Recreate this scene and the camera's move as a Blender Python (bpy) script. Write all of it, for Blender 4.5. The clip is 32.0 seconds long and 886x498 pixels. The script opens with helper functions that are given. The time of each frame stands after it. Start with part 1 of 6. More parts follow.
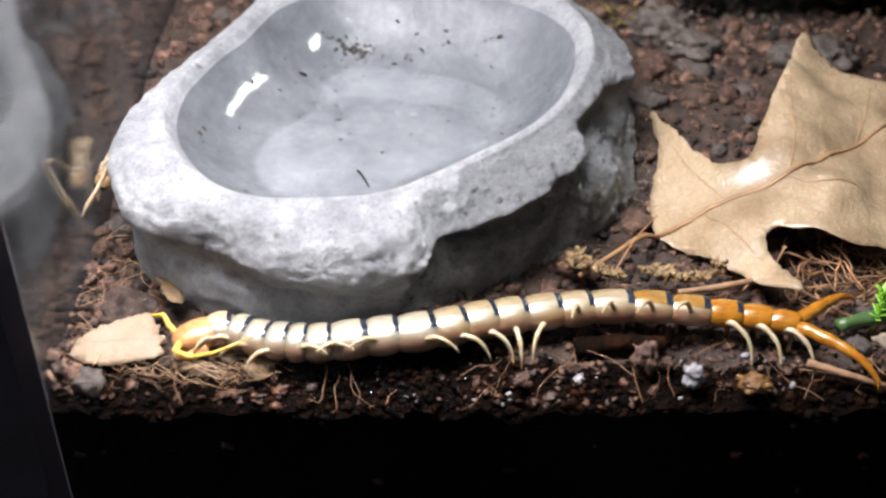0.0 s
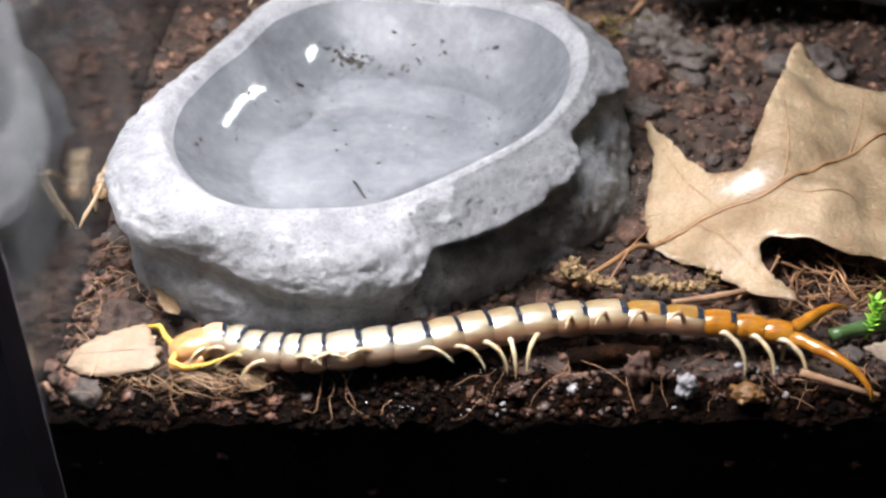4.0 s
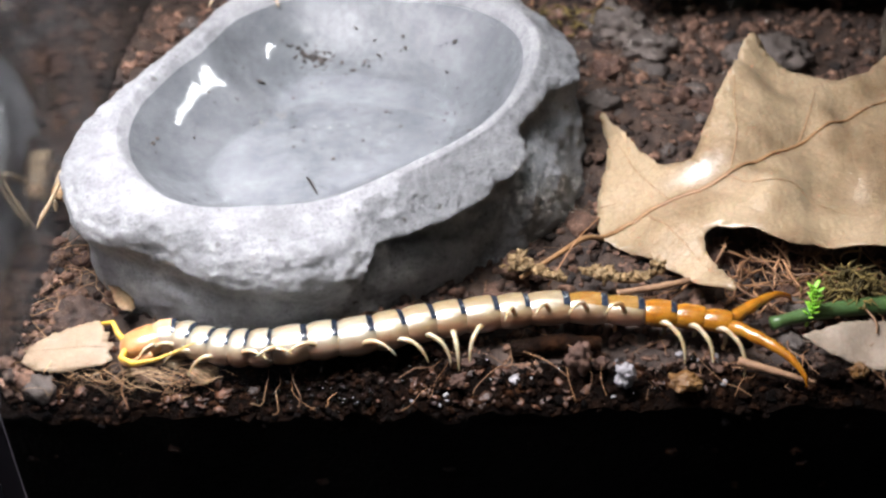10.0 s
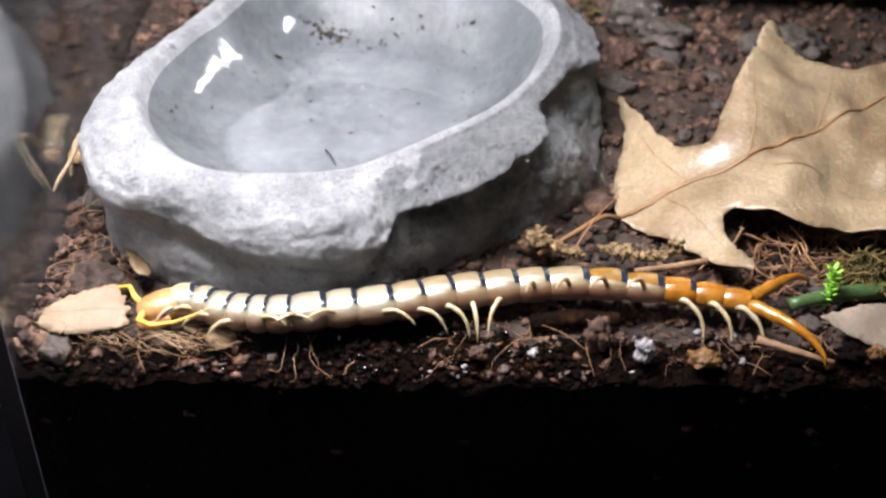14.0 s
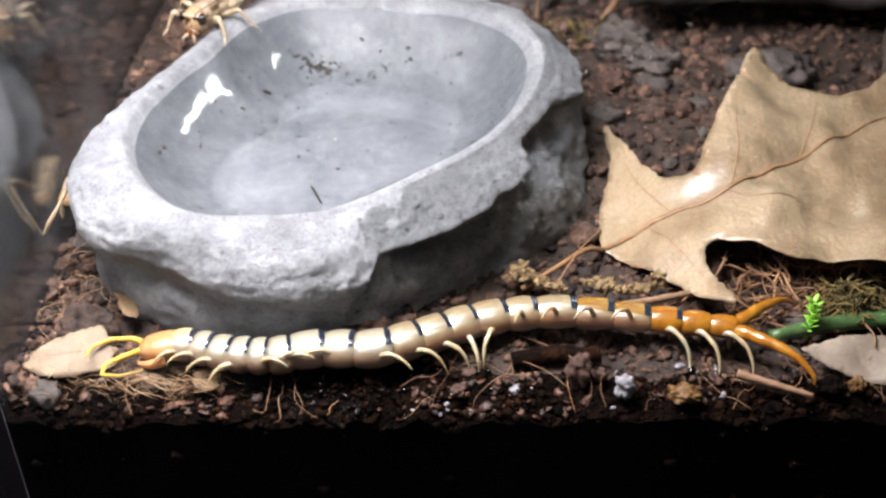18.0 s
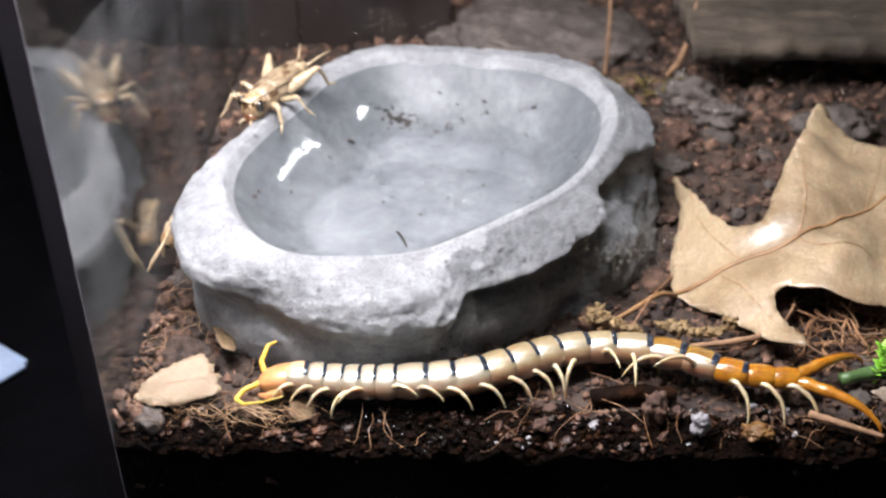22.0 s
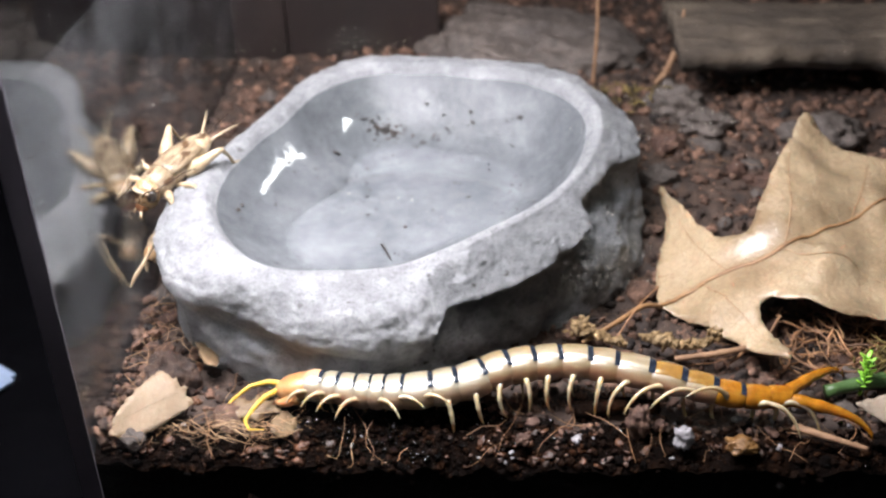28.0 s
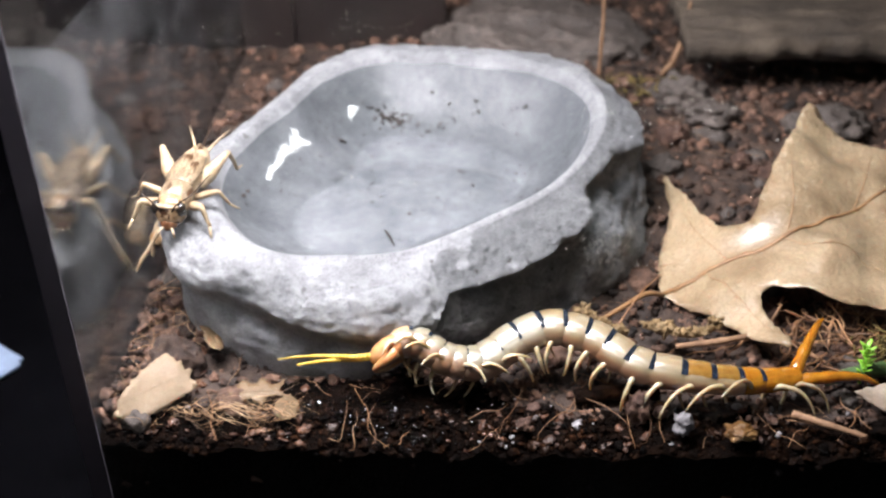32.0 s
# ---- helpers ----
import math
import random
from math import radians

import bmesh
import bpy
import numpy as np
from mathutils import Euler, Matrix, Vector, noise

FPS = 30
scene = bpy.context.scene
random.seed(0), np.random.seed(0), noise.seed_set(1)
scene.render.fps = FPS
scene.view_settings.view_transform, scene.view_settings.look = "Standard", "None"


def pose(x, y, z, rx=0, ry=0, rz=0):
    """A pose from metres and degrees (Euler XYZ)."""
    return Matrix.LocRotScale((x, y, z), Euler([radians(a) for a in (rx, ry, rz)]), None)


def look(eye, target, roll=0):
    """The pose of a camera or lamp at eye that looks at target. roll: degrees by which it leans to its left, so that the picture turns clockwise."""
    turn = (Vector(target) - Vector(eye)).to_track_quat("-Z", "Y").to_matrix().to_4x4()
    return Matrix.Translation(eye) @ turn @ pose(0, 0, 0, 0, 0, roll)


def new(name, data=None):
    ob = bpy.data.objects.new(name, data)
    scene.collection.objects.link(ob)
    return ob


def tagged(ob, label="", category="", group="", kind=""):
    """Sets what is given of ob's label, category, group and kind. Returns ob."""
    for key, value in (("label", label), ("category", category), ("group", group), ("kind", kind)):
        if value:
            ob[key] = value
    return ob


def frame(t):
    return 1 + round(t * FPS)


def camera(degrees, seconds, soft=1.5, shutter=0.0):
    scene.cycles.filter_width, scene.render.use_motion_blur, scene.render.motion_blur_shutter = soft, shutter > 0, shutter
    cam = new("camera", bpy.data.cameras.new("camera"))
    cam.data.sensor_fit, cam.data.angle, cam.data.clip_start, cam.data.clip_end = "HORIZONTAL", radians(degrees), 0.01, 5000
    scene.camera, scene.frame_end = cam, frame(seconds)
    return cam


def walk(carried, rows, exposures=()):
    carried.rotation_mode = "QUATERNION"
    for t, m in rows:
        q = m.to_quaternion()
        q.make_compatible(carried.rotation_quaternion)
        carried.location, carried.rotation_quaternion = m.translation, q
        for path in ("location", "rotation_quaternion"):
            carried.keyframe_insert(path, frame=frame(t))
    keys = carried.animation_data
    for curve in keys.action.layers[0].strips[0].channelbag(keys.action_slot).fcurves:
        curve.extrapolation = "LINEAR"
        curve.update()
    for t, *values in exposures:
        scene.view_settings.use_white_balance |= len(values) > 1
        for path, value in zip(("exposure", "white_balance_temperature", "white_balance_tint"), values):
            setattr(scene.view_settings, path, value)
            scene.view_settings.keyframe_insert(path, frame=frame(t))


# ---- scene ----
# All shapes below are written in centimetres and turned into metres when they are linked.
CM = 0.01

# camera: seconds, place in cm, turn to the left, tilt up, roll in degrees
PATH = [
    (0, 0.848, -17.465, 10.609, -1.895, -34.396, 1.122),
    (0.5, 1.022, -17.409, 10.759, -1.363, -34.413, 0.338),
    (1, 1.155, -17.303, 10.922, -1.240, -34.429, -0.053),
    (1.5, 1.099, -17.382, 10.845, -1.336, -34.272, 0.263),
    (2, 1.008, -17.453, 10.730, -1.600, -34.080, 0.687),
    (2.5, 0.874, -17.524, 10.567, -1.801, -34.047, 1.245),
    (3, 0.793, -17.584, 10.533, -1.999, -34.026, 1.675),
    (3.5, 0.869, -17.535, 10.576, -1.980, -34.048, 1.451),
    (4, 0.987, -17.499, 10.736, -1.656, -34.120, 0.882),
    (4.5, 1.207, -17.392, 10.884, -1.312, -34.190, 0.274),
    (6.5, 1.032, -17.624, 10.639, -2.049, -33.642, 1.652),
    (7, 0.967, -17.634, 10.621, -2.158, -33.694, 1.900),
    (7.5, 0.925, -17.694, 10.606, -2.279, -33.630, 2.032),
    (8, 1.133, -17.679, 10.452, -2.689, -34.107, 2.450),
    (8.5, 1.193, -17.669, 10.417, -3.114, -34.840, 2.607),
    (9, 1.487, -17.732, 10.882, -1.231, -35.283, 0.278),
    (9.5, 1.845, -17.793, 11.047, -0.009, -35.335, -0.829),
    (10, 2.146, -17.732, 11.030, -0.449, -34.825, -0.589),
    (10.5, 2.182, -17.731, 10.941, -0.755, -34.704, -0.008),
    (11, 2.130, -17.740, 10.786, -1.078, -34.596, 0.506),
    (11.5, 1.866, -17.822, 10.598, -1.594, -34.664, 1.306),
    (12, 1.719, -17.894, 10.522, -1.497, -34.708, 1.481),
    (12.5, 1.570, -17.984, 10.485, -1.547, -34.605, 1.689),
    (13, 1.590, -17.992, 10.493, -1.595, -34.689, 1.754),
    (13.5, 1.600, -17.969, 10.493, -1.321, -34.593, 1.475),
    (14, 1.591, -18.000, 10.543, -1.397, -34.446, 1.469),
    (14.5, 1.540, -18.012, 10.635, -0.980, -34.393, 1.052),
    (16.5, 2.267, -17.790, 11.239, 0.316, -34.613, -0.940),
    (17, 2.413, -17.756, 11.236, 0.097, -34.354, -0.772),
    (17.5, 2.220, -17.788, 11.201, -0.132, -34.520, -0.433),
    (18, 2.173, -17.848, 11.135, -0.187, -34.345, -0.155),
    (18.5, 2.099, -18.144, 11.712, 1.634, -32.200, -1.885),
    (19, 1.932, -18.256, 11.698, 1.538, -31.937, -1.438),
    (19.5, 1.818, -18.554, 11.733, 2.460, -31.127, -1.469),
    (20, 1.614, -18.421, 11.418, 1.620, -31.898, -0.681),
    (20.5, 1.470, -18.496, 11.234, 1.356, -32.078, -0.037),
    (21, 1.318, -18.641, 11.408, 1.891, -32.019, -0.308),
    (21.5, 1.440, -18.935, 11.631, 2.974, -31.466, -1.136),
    (22, 1.474, -18.785, 11.495, 2.380, -31.448, -0.708),
    (22.5, 1.580, -18.642, 11.447, 2.290, -31.752, -0.866),
    (23, 1.814, -18.438, 11.472, 2.057, -32.134, -1.216),
    (23.5, 1.880, -18.464, 11.392, 1.918, -32.123, -0.755),
    (24, 1.728, -18.497, 11.401, 1.546, -32.007, -0.310),
    (24.5, 1.662, -18.566, 11.271, 1.250, -31.942, 0.277),
    (25, 1.541, -18.648, 11.137, 1.439, -31.999, 0.411),
    (25.5, 1.537, -18.729, 11.290, 2.008, -31.905, 0.071),
    (27.5, 1.700, -18.612, 11.545, 2.326, -31.642, -0.849),
    (28, 1.826, -18.613, 11.612, 2.577, -31.306, -1.222),
    (28.5, 1.800, -18.650, 11.576, 2.638, -31.206, -1.051),
    (29, 1.635, -18.751, 11.444, 2.561, -31.110, -0.705),
    (29.5, 1.544, -18.813, 11.452, 2.607, -30.992, -0.510),
    (30, 1.463, -18.825, 11.334, 2.151, -30.986, 0.063),
    (30.5, 1.509, -18.887, 11.352, 2.366, -30.931, -0.056),
    (31, 1.496, -18.926, 11.386, 2.510, -30.834, -0.077),
    (31.5, 1.485, -18.924, 11.311, 2.381, -30.842, 0.071),
    (32, 1.938, -18.799, 11.551, 3.153, -31.562, -1.070),
]


def cam_pose(x, y, z, yaw, tilt, roll):
    return pose(x * CM, y * CM, z * CM, 90 + tilt, 0, yaw) @ pose(0, 0, 0, 0, 0, roll)


cam = camera(44.62, 32.0, soft=2.3)
walk(cam, [(t, cam_pose(*p)) for t, *p in PATH])
cam.data.dof.use_dof = True
cam.data.dof.focus_distance = 0.178
cam.data.dof.aperture_fstop = 21.0

# ---- light: one lamp over the tank, a dim room round it ----
world = bpy.data.worlds.new("dim_room")
scene.world = world
world.use_nodes = True
world.node_tree.nodes["Background"].inputs[0].default_value = (0.75, 0.85, 1.0, 1)
world.node_tree.nodes["Background"].inputs[1].default_value = 0.015

lamp_data = bpy.data.lights.new("tank_lamp", "AREA")
lamp_data.shape, lamp_data.size, lamp_data.size_y = "RECTANGLE", 0.09, 0.05
lamp_data.energy, lamp_data.color = 0.775, (1.0, 0.958, 1.02)
lamp = new("tank_lamp", lamp_data)
lamp.matrix_world = pose(-0.027, -0.042, 0.148, 12, -8, 0)
# a narrow row of diodes beside it
strip_data = bpy.data.lights.new("diode_strip", "AREA")
strip_data.shape, strip_data.size, strip_data.size_y = "RECTANGLE", 0.052, 0.01
strip_data.energy, strip_data.color = 0.09, (1.0, 0.975, 0.96)
strip = new("diode_strip", strip_data)
strip.matrix_world = pose(0.022, -0.042, 0.15, 10, 0, 0)
# a small cool lamp under the lid at the back
led_data = bpy.data.lights.new("rear_led", "AREA")
led_data.shape, led_data.size, led_data.size_y = "RECTANGLE", 0.024, 0.007
led_data.energy, led_data.color = 0.018, (0.95, 0.98, 1.0)
led = new("rear_led", led_data)
led.matrix_world = look((0.084, 0.066, 0.09), (-0.024, 0.004, 0.016))
scene.view_settings.exposure = 0.0


# ---- materials ----
def material(name, rough=0.6, metal=0.0, spec=0.5):
    m = bpy.data.materials.new(name)
    m.use_nodes = True
    b = m.node_tree.nodes["Principled BSDF"]
    b.inputs["Roughness"].default_value, b.inputs["Metallic"].default_value = rough, metal
    b.inputs["Specular IOR Level"].default_value = spec
    return m, m.node_tree, b


def coords(nt, stretch=(1, 1, 1)):
    """Object coordinates in centimetres."""
    c, mp = nt.nodes.new("ShaderNodeTexCoord"), nt.nodes.new("ShaderNodeMapping")
    mp.inputs["Scale"].default_value = [100 * s for s in stretch]
    nt.links.new(c.outputs["Object"], mp.inputs[0])
    return mp.outputs[0]


def noise_tex(nt, vec, scale, detail=6, rough=0.6):
    n = nt.nodes.new("ShaderNodeTexNoise")
    n.inputs["Scale"].default_value, n.inputs["Detail"].default_value, n.inputs["Roughness"].default_value = scale, detail, rough
    nt.links.new(vec, n.inputs["Vector"])
    return n.outputs["Fac"]


def ramp(nt, fac, stops):
    r = nt.nodes.new("ShaderNodeValToRGB")
    e = r.color_ramp.elements
    while len(e) < len(stops):
        e.new(0.5)
    for k, (p, c) in zip(e, stops):
        k.position, k.color = p, (*c, 1)
    nt.links.new(fac, r.inputs[0])
    return r.outputs[0]


def mix(nt, fac, a, b, mode="MIX"):
    n = nt.nodes.new("ShaderNodeMix")
    n.data_type, n.blend_type = "RGBA", mode
    for socket, value in ((n.inputs[0], fac), (n.inputs[6], a), (n.inputs[7], b)):
        if isinstance(value, (int, float)):
            socket.default_value = value
        elif isinstance(value, tuple):
            socket.default_value = (*value, 1)
        else:
            nt.links.new(value, socket)
    return n.outputs[2]


def bump(nt, bsdf, fac, strength, depth):
    n = nt.nodes.new("ShaderNodeBump")
    n.inputs["Strength"].default_value, n.inputs["Distance"].default_value = strength, depth * CM
    nt.links.new(fac, n.inputs["Height"])
    if bsdf.inputs["Normal"].is_linked:
        nt.links.new(bsdf.inputs["Normal"].links[0].from_socket, n.inputs["Normal"])
    nt.links.new(n.outputs[0], bsdf.inputs["Normal"])


def mottled(name, dark, mid, light, scale=3.0, fine=18.0, rough=0.6, relief=0.02, stretch=(1, 1, 1), spec=0.5, vary=0.0, speck=None):
    """A two-scale surface: a broad mottle, a fine grain, both as colour and relief."""
    m, nt, b = material(name, rough, 0.0, spec)
    v = coords(nt, stretch)
    broad, grain = noise_tex(nt, v, scale, 5), noise_tex(nt, v, fine, 6, 0.7)
    col = ramp(nt, broad, [(0.28, dark), (0.5, mid), (0.72, light)])
    col = mix(nt, 0.5, col, ramp(nt, grain, [(0.3, tuple(0.55 * c for c in mid)), (0.7, tuple(min(1, 1.4 * c) for c in mid))]), "OVERLAY")
    if speck:
        spots = ramp(nt, noise_tex(nt, v, fine * 0.6, 2), [(0.54, (0, 0, 0)), (0.60, (1, 1, 1))])
        col = mix(nt, spots, col, speck)
    if vary:
        geo = nt.nodes.new("ShaderNodeNewGeometry")
        col = mix(nt, 1.0, col, ramp(nt, geo.outputs["Random Per Island"], [(0.0, (1 - vary,) * 3), (1.0, (1 + vary, 1 + 0.9 * vary, 1 + 0.8 * vary))]), "MULTIPLY")
    nt.links.new(col, b.inputs["Base Color"])
    bump(nt, b, grain, 0.6, relief)
    bump(nt, b, broad, 0.5, relief * 3)
    return m


def chitin(name, dark, light, rough=0.25, scale=2.5, subsurface=0.15, coat=0.3, stretch=(1, 1, 1)):
    m, nt, b = material(name, rough)
    v = coords(nt, stretch)
    n = noise_tex(nt, v, scale, 4)
    nt.links.new(ramp(nt, n, [(0.3, dark), (0.7, light)]), b.inputs["Base Color"])
    b.inputs["Subsurface Weight"].default_value, b.inputs["Subsurface Scale"].default_value = subsurface, 0.0016
    b.inputs["Subsurface Radius"].default_value = (1.0, 0.6, 0.35)
    b.inputs["Coat Weight"].default_value, b.inputs["Coat Roughness"].default_value = coat, 0.22
    bump(nt, b, noise_tex(nt, v, scale * 9, 4), 0.25, 0.01)
    return m


def glass_material(name, tint, ior=1.5):
    m, nt, b = material(name, 0.0)
    b.inputs["Base Color"].default_value = (*tint, 1)
    b.inputs["Transmission Weight"].default_value, b.inputs["IOR"].default_value = 1.0, ior
    return m


def stone_dish_material(name, tones, shine, relief=1.0, grit=0.6):
    m, nt, b = material(name, 0.42, 0.0, 0.5)
    v = coords(nt)
    broad, mid, grain = noise_tex(nt, v, 0.9, 6), noise_tex(nt, v, 4.0, 8, 0.7), noise_tex(nt, v, 19.0, 5, 0.7)
    col = ramp(nt, broad, list(zip((0.3, 0.55, 0.75), tones)))
    col = mix(nt, 0.5, col, ramp(nt, mid, [(0.3, (0.24, 0.25, 0.27)), (0.7, (0.72, 0.72, 0.72))]), "OVERLAY")
    col = mix(nt, ramp(nt, grain, [(0.52, (0, 0, 0)), (0.66, (grit,) * 3)]), col, (0.07, 0.073, 0.078))
    col = mix(nt, ramp(nt, noise_tex(nt, v, 3.2, 2), [(0.70, (0, 0, 0)), (0.73, (grit,) * 3)]), col, (0.045, 0.04, 0.036))
    nt.links.new(col, b.inputs["Base Color"])
    bump(nt, b, noise_tex(nt, v, 60.0, 4, 0.7), 0.7, 0.022 * relief)
    bump(nt, b, grain, 1.0, 0.09 * relief)
    bump(nt, b, mid, 1.0, 0.065 * relief)
    nt.links.new(ramp(nt, mid, [(0.3, (shine + 0.2,) * 3), (0.7, (shine,) * 3)]), b.inputs["Roughness"])
    return m


def leaf_material(name, dark, light, spot, gloss=0.04, relief=0.25):
    m, nt, b = material(name, 0.38 if gloss > 0.3 else 0.6, 0.0, 0.3)
    v = coords(nt)
    broad, mid, grain = noise_tex(nt, v, 0.55, 4), noise_tex(nt, v, 3.0, 7, 0.7), noise_tex(nt, v, 22.0, 5, 0.7)
    col = mix(nt, mid, ramp(nt, broad, [(0.38, dark), (0.58, light)]), tuple(0.75 * c for c in light))
    cell = nt.nodes.new("ShaderNodeTexVoronoi")
    cell.feature = "DISTANCE_TO_EDGE"
    cell.inputs["Scale"].default_value = 7.0
    nt.links.new(v, cell.inputs["Vector"])
    col = mix(nt, ramp(nt, cell.outputs["Distance"], [(0.0, (0.35,) * 3), (0.06, (0, 0, 0))]), col, tuple(0.7 * c for c in dark))
    col = mix(nt, ramp(nt, noise_tex(nt, v, 2.3, 3), [(0.70, (0, 0, 0)), (0.74, (0.8,) * 3)]), col, spot)
    nt.links.new(col, b.inputs["Base Color"])
    b.inputs["Subsurface Weight"].default_value, b.inputs["Subsurface Scale"].default_value = 0.1, 0.0008
    b.inputs["Coat Weight"].default_value, b.inputs["Coat Roughness"].default_value = gloss, 0.24
    bump(nt, b, cell.outputs["Distance"], 0.4, 0.04 * relief)
    bump(nt, b, noise_tex(nt, v, 1.3, 4), 0.6, 0.07 * relief)
    bump(nt, b, mid, 0.55, 0.06 * relief)
    bump(nt, b, grain, 0.3, 0.01)
    return m


M_DISH = stone_dish_material("grey_resin_rock", [(0.20, 0.205, 0.213), (0.325, 0.331, 0.339), (0.455, 0.459, 0.465)], 0.4, 0.9)
# coarser grit, with the right side's shade put in as darker tones
M_ROUGH_SHADE = stone_dish_material("coarse_shaded_resin_rock", [(0.14, 0.145, 0.152), (0.24, 0.246, 0.254), (0.38, 0.383, 0.388)], 0.34, 1.7, 1.0)
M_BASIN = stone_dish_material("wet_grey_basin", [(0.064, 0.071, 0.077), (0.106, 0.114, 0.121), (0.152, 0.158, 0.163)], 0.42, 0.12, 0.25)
WET_NT = M_BASIN.node_tree
WET_SEP, WET_SUM = WET_NT.nodes.new("ShaderNodeSeparateXYZ"), WET_NT.nodes.new("ShaderNodeMath")
WET_NT.links.new(coords(WET_NT), WET_SEP.inputs[0])
WET_SUM.operation, WET_SUM.inputs[1].default_value = "MULTIPLY_ADD", 0.09
WET_LEFT = WET_NT.nodes.new("ShaderNodeMath")
WET_LEFT.operation, WET_LEFT.inputs[1].default_value = "MULTIPLY", -0.25
WET_NT.links.new(WET_SEP.outputs["Y"], WET_SUM.inputs[0]), WET_NT.links.new(WET_SEP.outputs["X"], WET_LEFT.inputs[0]), WET_NT.links.new(WET_LEFT.outputs[0], WET_SUM.inputs[2])
WET_NT.links.new(ramp(WET_NT, WET_SUM.outputs[0], [(0.5, (0.03,) * 3), (0.64, (0.9,) * 3)]), WET_NT.nodes["Principled BSDF"].inputs["Coat Weight"])
M_BASIN.node_tree.nodes["Principled BSDF"].inputs["Coat Roughness"].default_value = 0.07
M_SOIL = mottled("dark_soil", (0.016, 0.009, 0.006), (0.055, 0.032, 0.021), (0.13, 0.08, 0.054), 2.2, 14, 0.75, 0.05)
M_CRUMB = mottled("soil_crumb", (0.03, 0.016, 0.01), (0.118, 0.068, 0.046), (0.30, 0.195, 0.14), 4, 26, 0.7, 0.08, vary=0.9)
# wet soil and mud, toned darker still for the shade along the front
M_WET_DARK = mottled("wet_dark_soil", (0.003, 0.0013, 0.0006), (0.010, 0.0042, 0.0018), (0.045, 0.018, 0.007), 3, 22, 0.6, 0.08, vary=0.9, spec=0.06)
M_MUD_SHADE = mottled("wet_shaded_mud", (0.002, 0.0009, 0.0005), (0.006, 0.0026, 0.0013), (0.02, 0.0085, 0.004), 2.6, 14, 0.65, 0.09, spec=0.04)
M_BEAD = mottled("wet_bead", (0.004, 0.003, 0.002), (0.008, 0.006, 0.004), (0.014, 0.01, 0.007), 3, 14, 0.08, 0.002, spec=0.8)
# the bank's upright front face, its shade put in as near-black colour
M_SOIL_SHADE = mottled("shaded_soil_face", (0.001, 0.0006, 0.0004), (0.0022, 0.0012, 0.0008), (0.006, 0.003, 0.0016), 3, 14, 0.6, 0.04, spec=0.1)
M_STONE = mottled("brown_stone", (0.05, 0.04, 0.035), (0.115, 0.094, 0.082), (0.21, 0.175, 0.155), 1.1, 8, 0.7, 0.07, speck=(0.05, 0.04, 0.034))
M_CLOD = mottled("reddish_clod", (0.04, 0.02, 0.013), (0.10, 0.052, 0.034), (0.2, 0.115, 0.078), 3, 16, 0.8, 0.04)
M_PALE = mottled("pale_mineral", (0.13, 0.122, 0.128), (0.27, 0.26, 0.27), (0.46, 0.45, 0.455), 4, 20, 0.6, 0.03)
M_AMBER = mottled("amber_chip", (0.10, 0.05, 0.016), (0.19, 0.105, 0.034), (0.3, 0.18, 0.065), 5, 20, 0.35, 0.03)
M_RUST = mottled("rusty_bark", (0.03, 0.011, 0.004), (0.07, 0.027, 0.01), (0.17, 0.07, 0.026), 4, 20, 0.45, 0.03, vary=0.6)
M_BARK = mottled("grey_bark", (0.04, 0.031, 0.023), (0.10, 0.077, 0.056), (0.19, 0.155, 0.115), 1.2, 9, 0.85, 0.08, (0.35, 1, 1))
M_STRAW = mottled("straw_root", (0.20, 0.115, 0.06), (0.36, 0.25, 0.15), (0.55, 0.45, 0.32), 1.5, 20, 0.5, 0.01, vary=0.6)
M_FIBRE = mottled("dry_root", (0.13, 0.068, 0.033), (0.25, 0.145, 0.072), (0.4, 0.27, 0.16), 1.5, 20, 0.55, 0.01, vary=0.5)
M_TWIG = mottled("tan_twig", (0.16, 0.10, 0.06), (0.27, 0.17, 0.10), (0.38, 0.27, 0.17), 3, 20, 0.65, 0.02)
M_LICHEN = mottled("yellow_lichen", (0.12, 0.08, 0.035), (0.25, 0.18, 0.09), (0.42, 0.33, 0.2), 6, 25, 0.8, 0.03, vary=0.3)
M_MOSS = mottled("dry_moss", (0.06, 0.05, 0.012), (0.15, 0.115, 0.03), (0.27, 0.21, 0.07), 6, 25, 0.85, 0.03, vary=0.5)
M_GREEN = chitin("green_stem", (0.03, 0.065, 0.02), (0.07, 0.13, 0.04), 0.4, 3, 0.1, 0.1)
M_SPRIG = chitin("bright_green_sprig", (0.16, 0.42, 0.03), (0.30, 0.62, 0.06), 0.45, 6, 0.2, 0.0)
M_LEAF = leaf_material("dry_oak_leaf", (0.145, 0.09, 0.045), (0.355, 0.267, 0.165), (0.10, 0.06, 0.03), 0.6, 1.0)
M_FLAKE = leaf_material("pale_dry_leaf", (0.20, 0.136, 0.082), (0.30, 0.226, 0.15), (0.08, 0.045, 0.022))
M_FRAG = leaf_material("brown_leaf_scrap", (0.10, 0.06, 0.03), (0.19, 0.128, 0.07), (0.07, 0.04, 0.02))
M_SIDE_VEIN = mottled("pale_leaf_vein", (0.22, 0.14, 0.075), (0.31, 0.21, 0.12), (0.39, 0.28, 0.17), 4, 25, 0.45, 0.01)
M_GREYLEAF = leaf_material("grey_dead_leaf", (0.16, 0.12, 0.085), (0.29, 0.235, 0.18), (0.06, 0.042, 0.03))
M_VEIN = mottled("leaf_vein", (0.19, 0.11, 0.05), (0.28, 0.17, 0.08), (0.36, 0.24, 0.12), 4, 25, 0.5, 0.01)
M_GLASS = glass_material("clear_glass", (0.96, 0.985, 0.975))
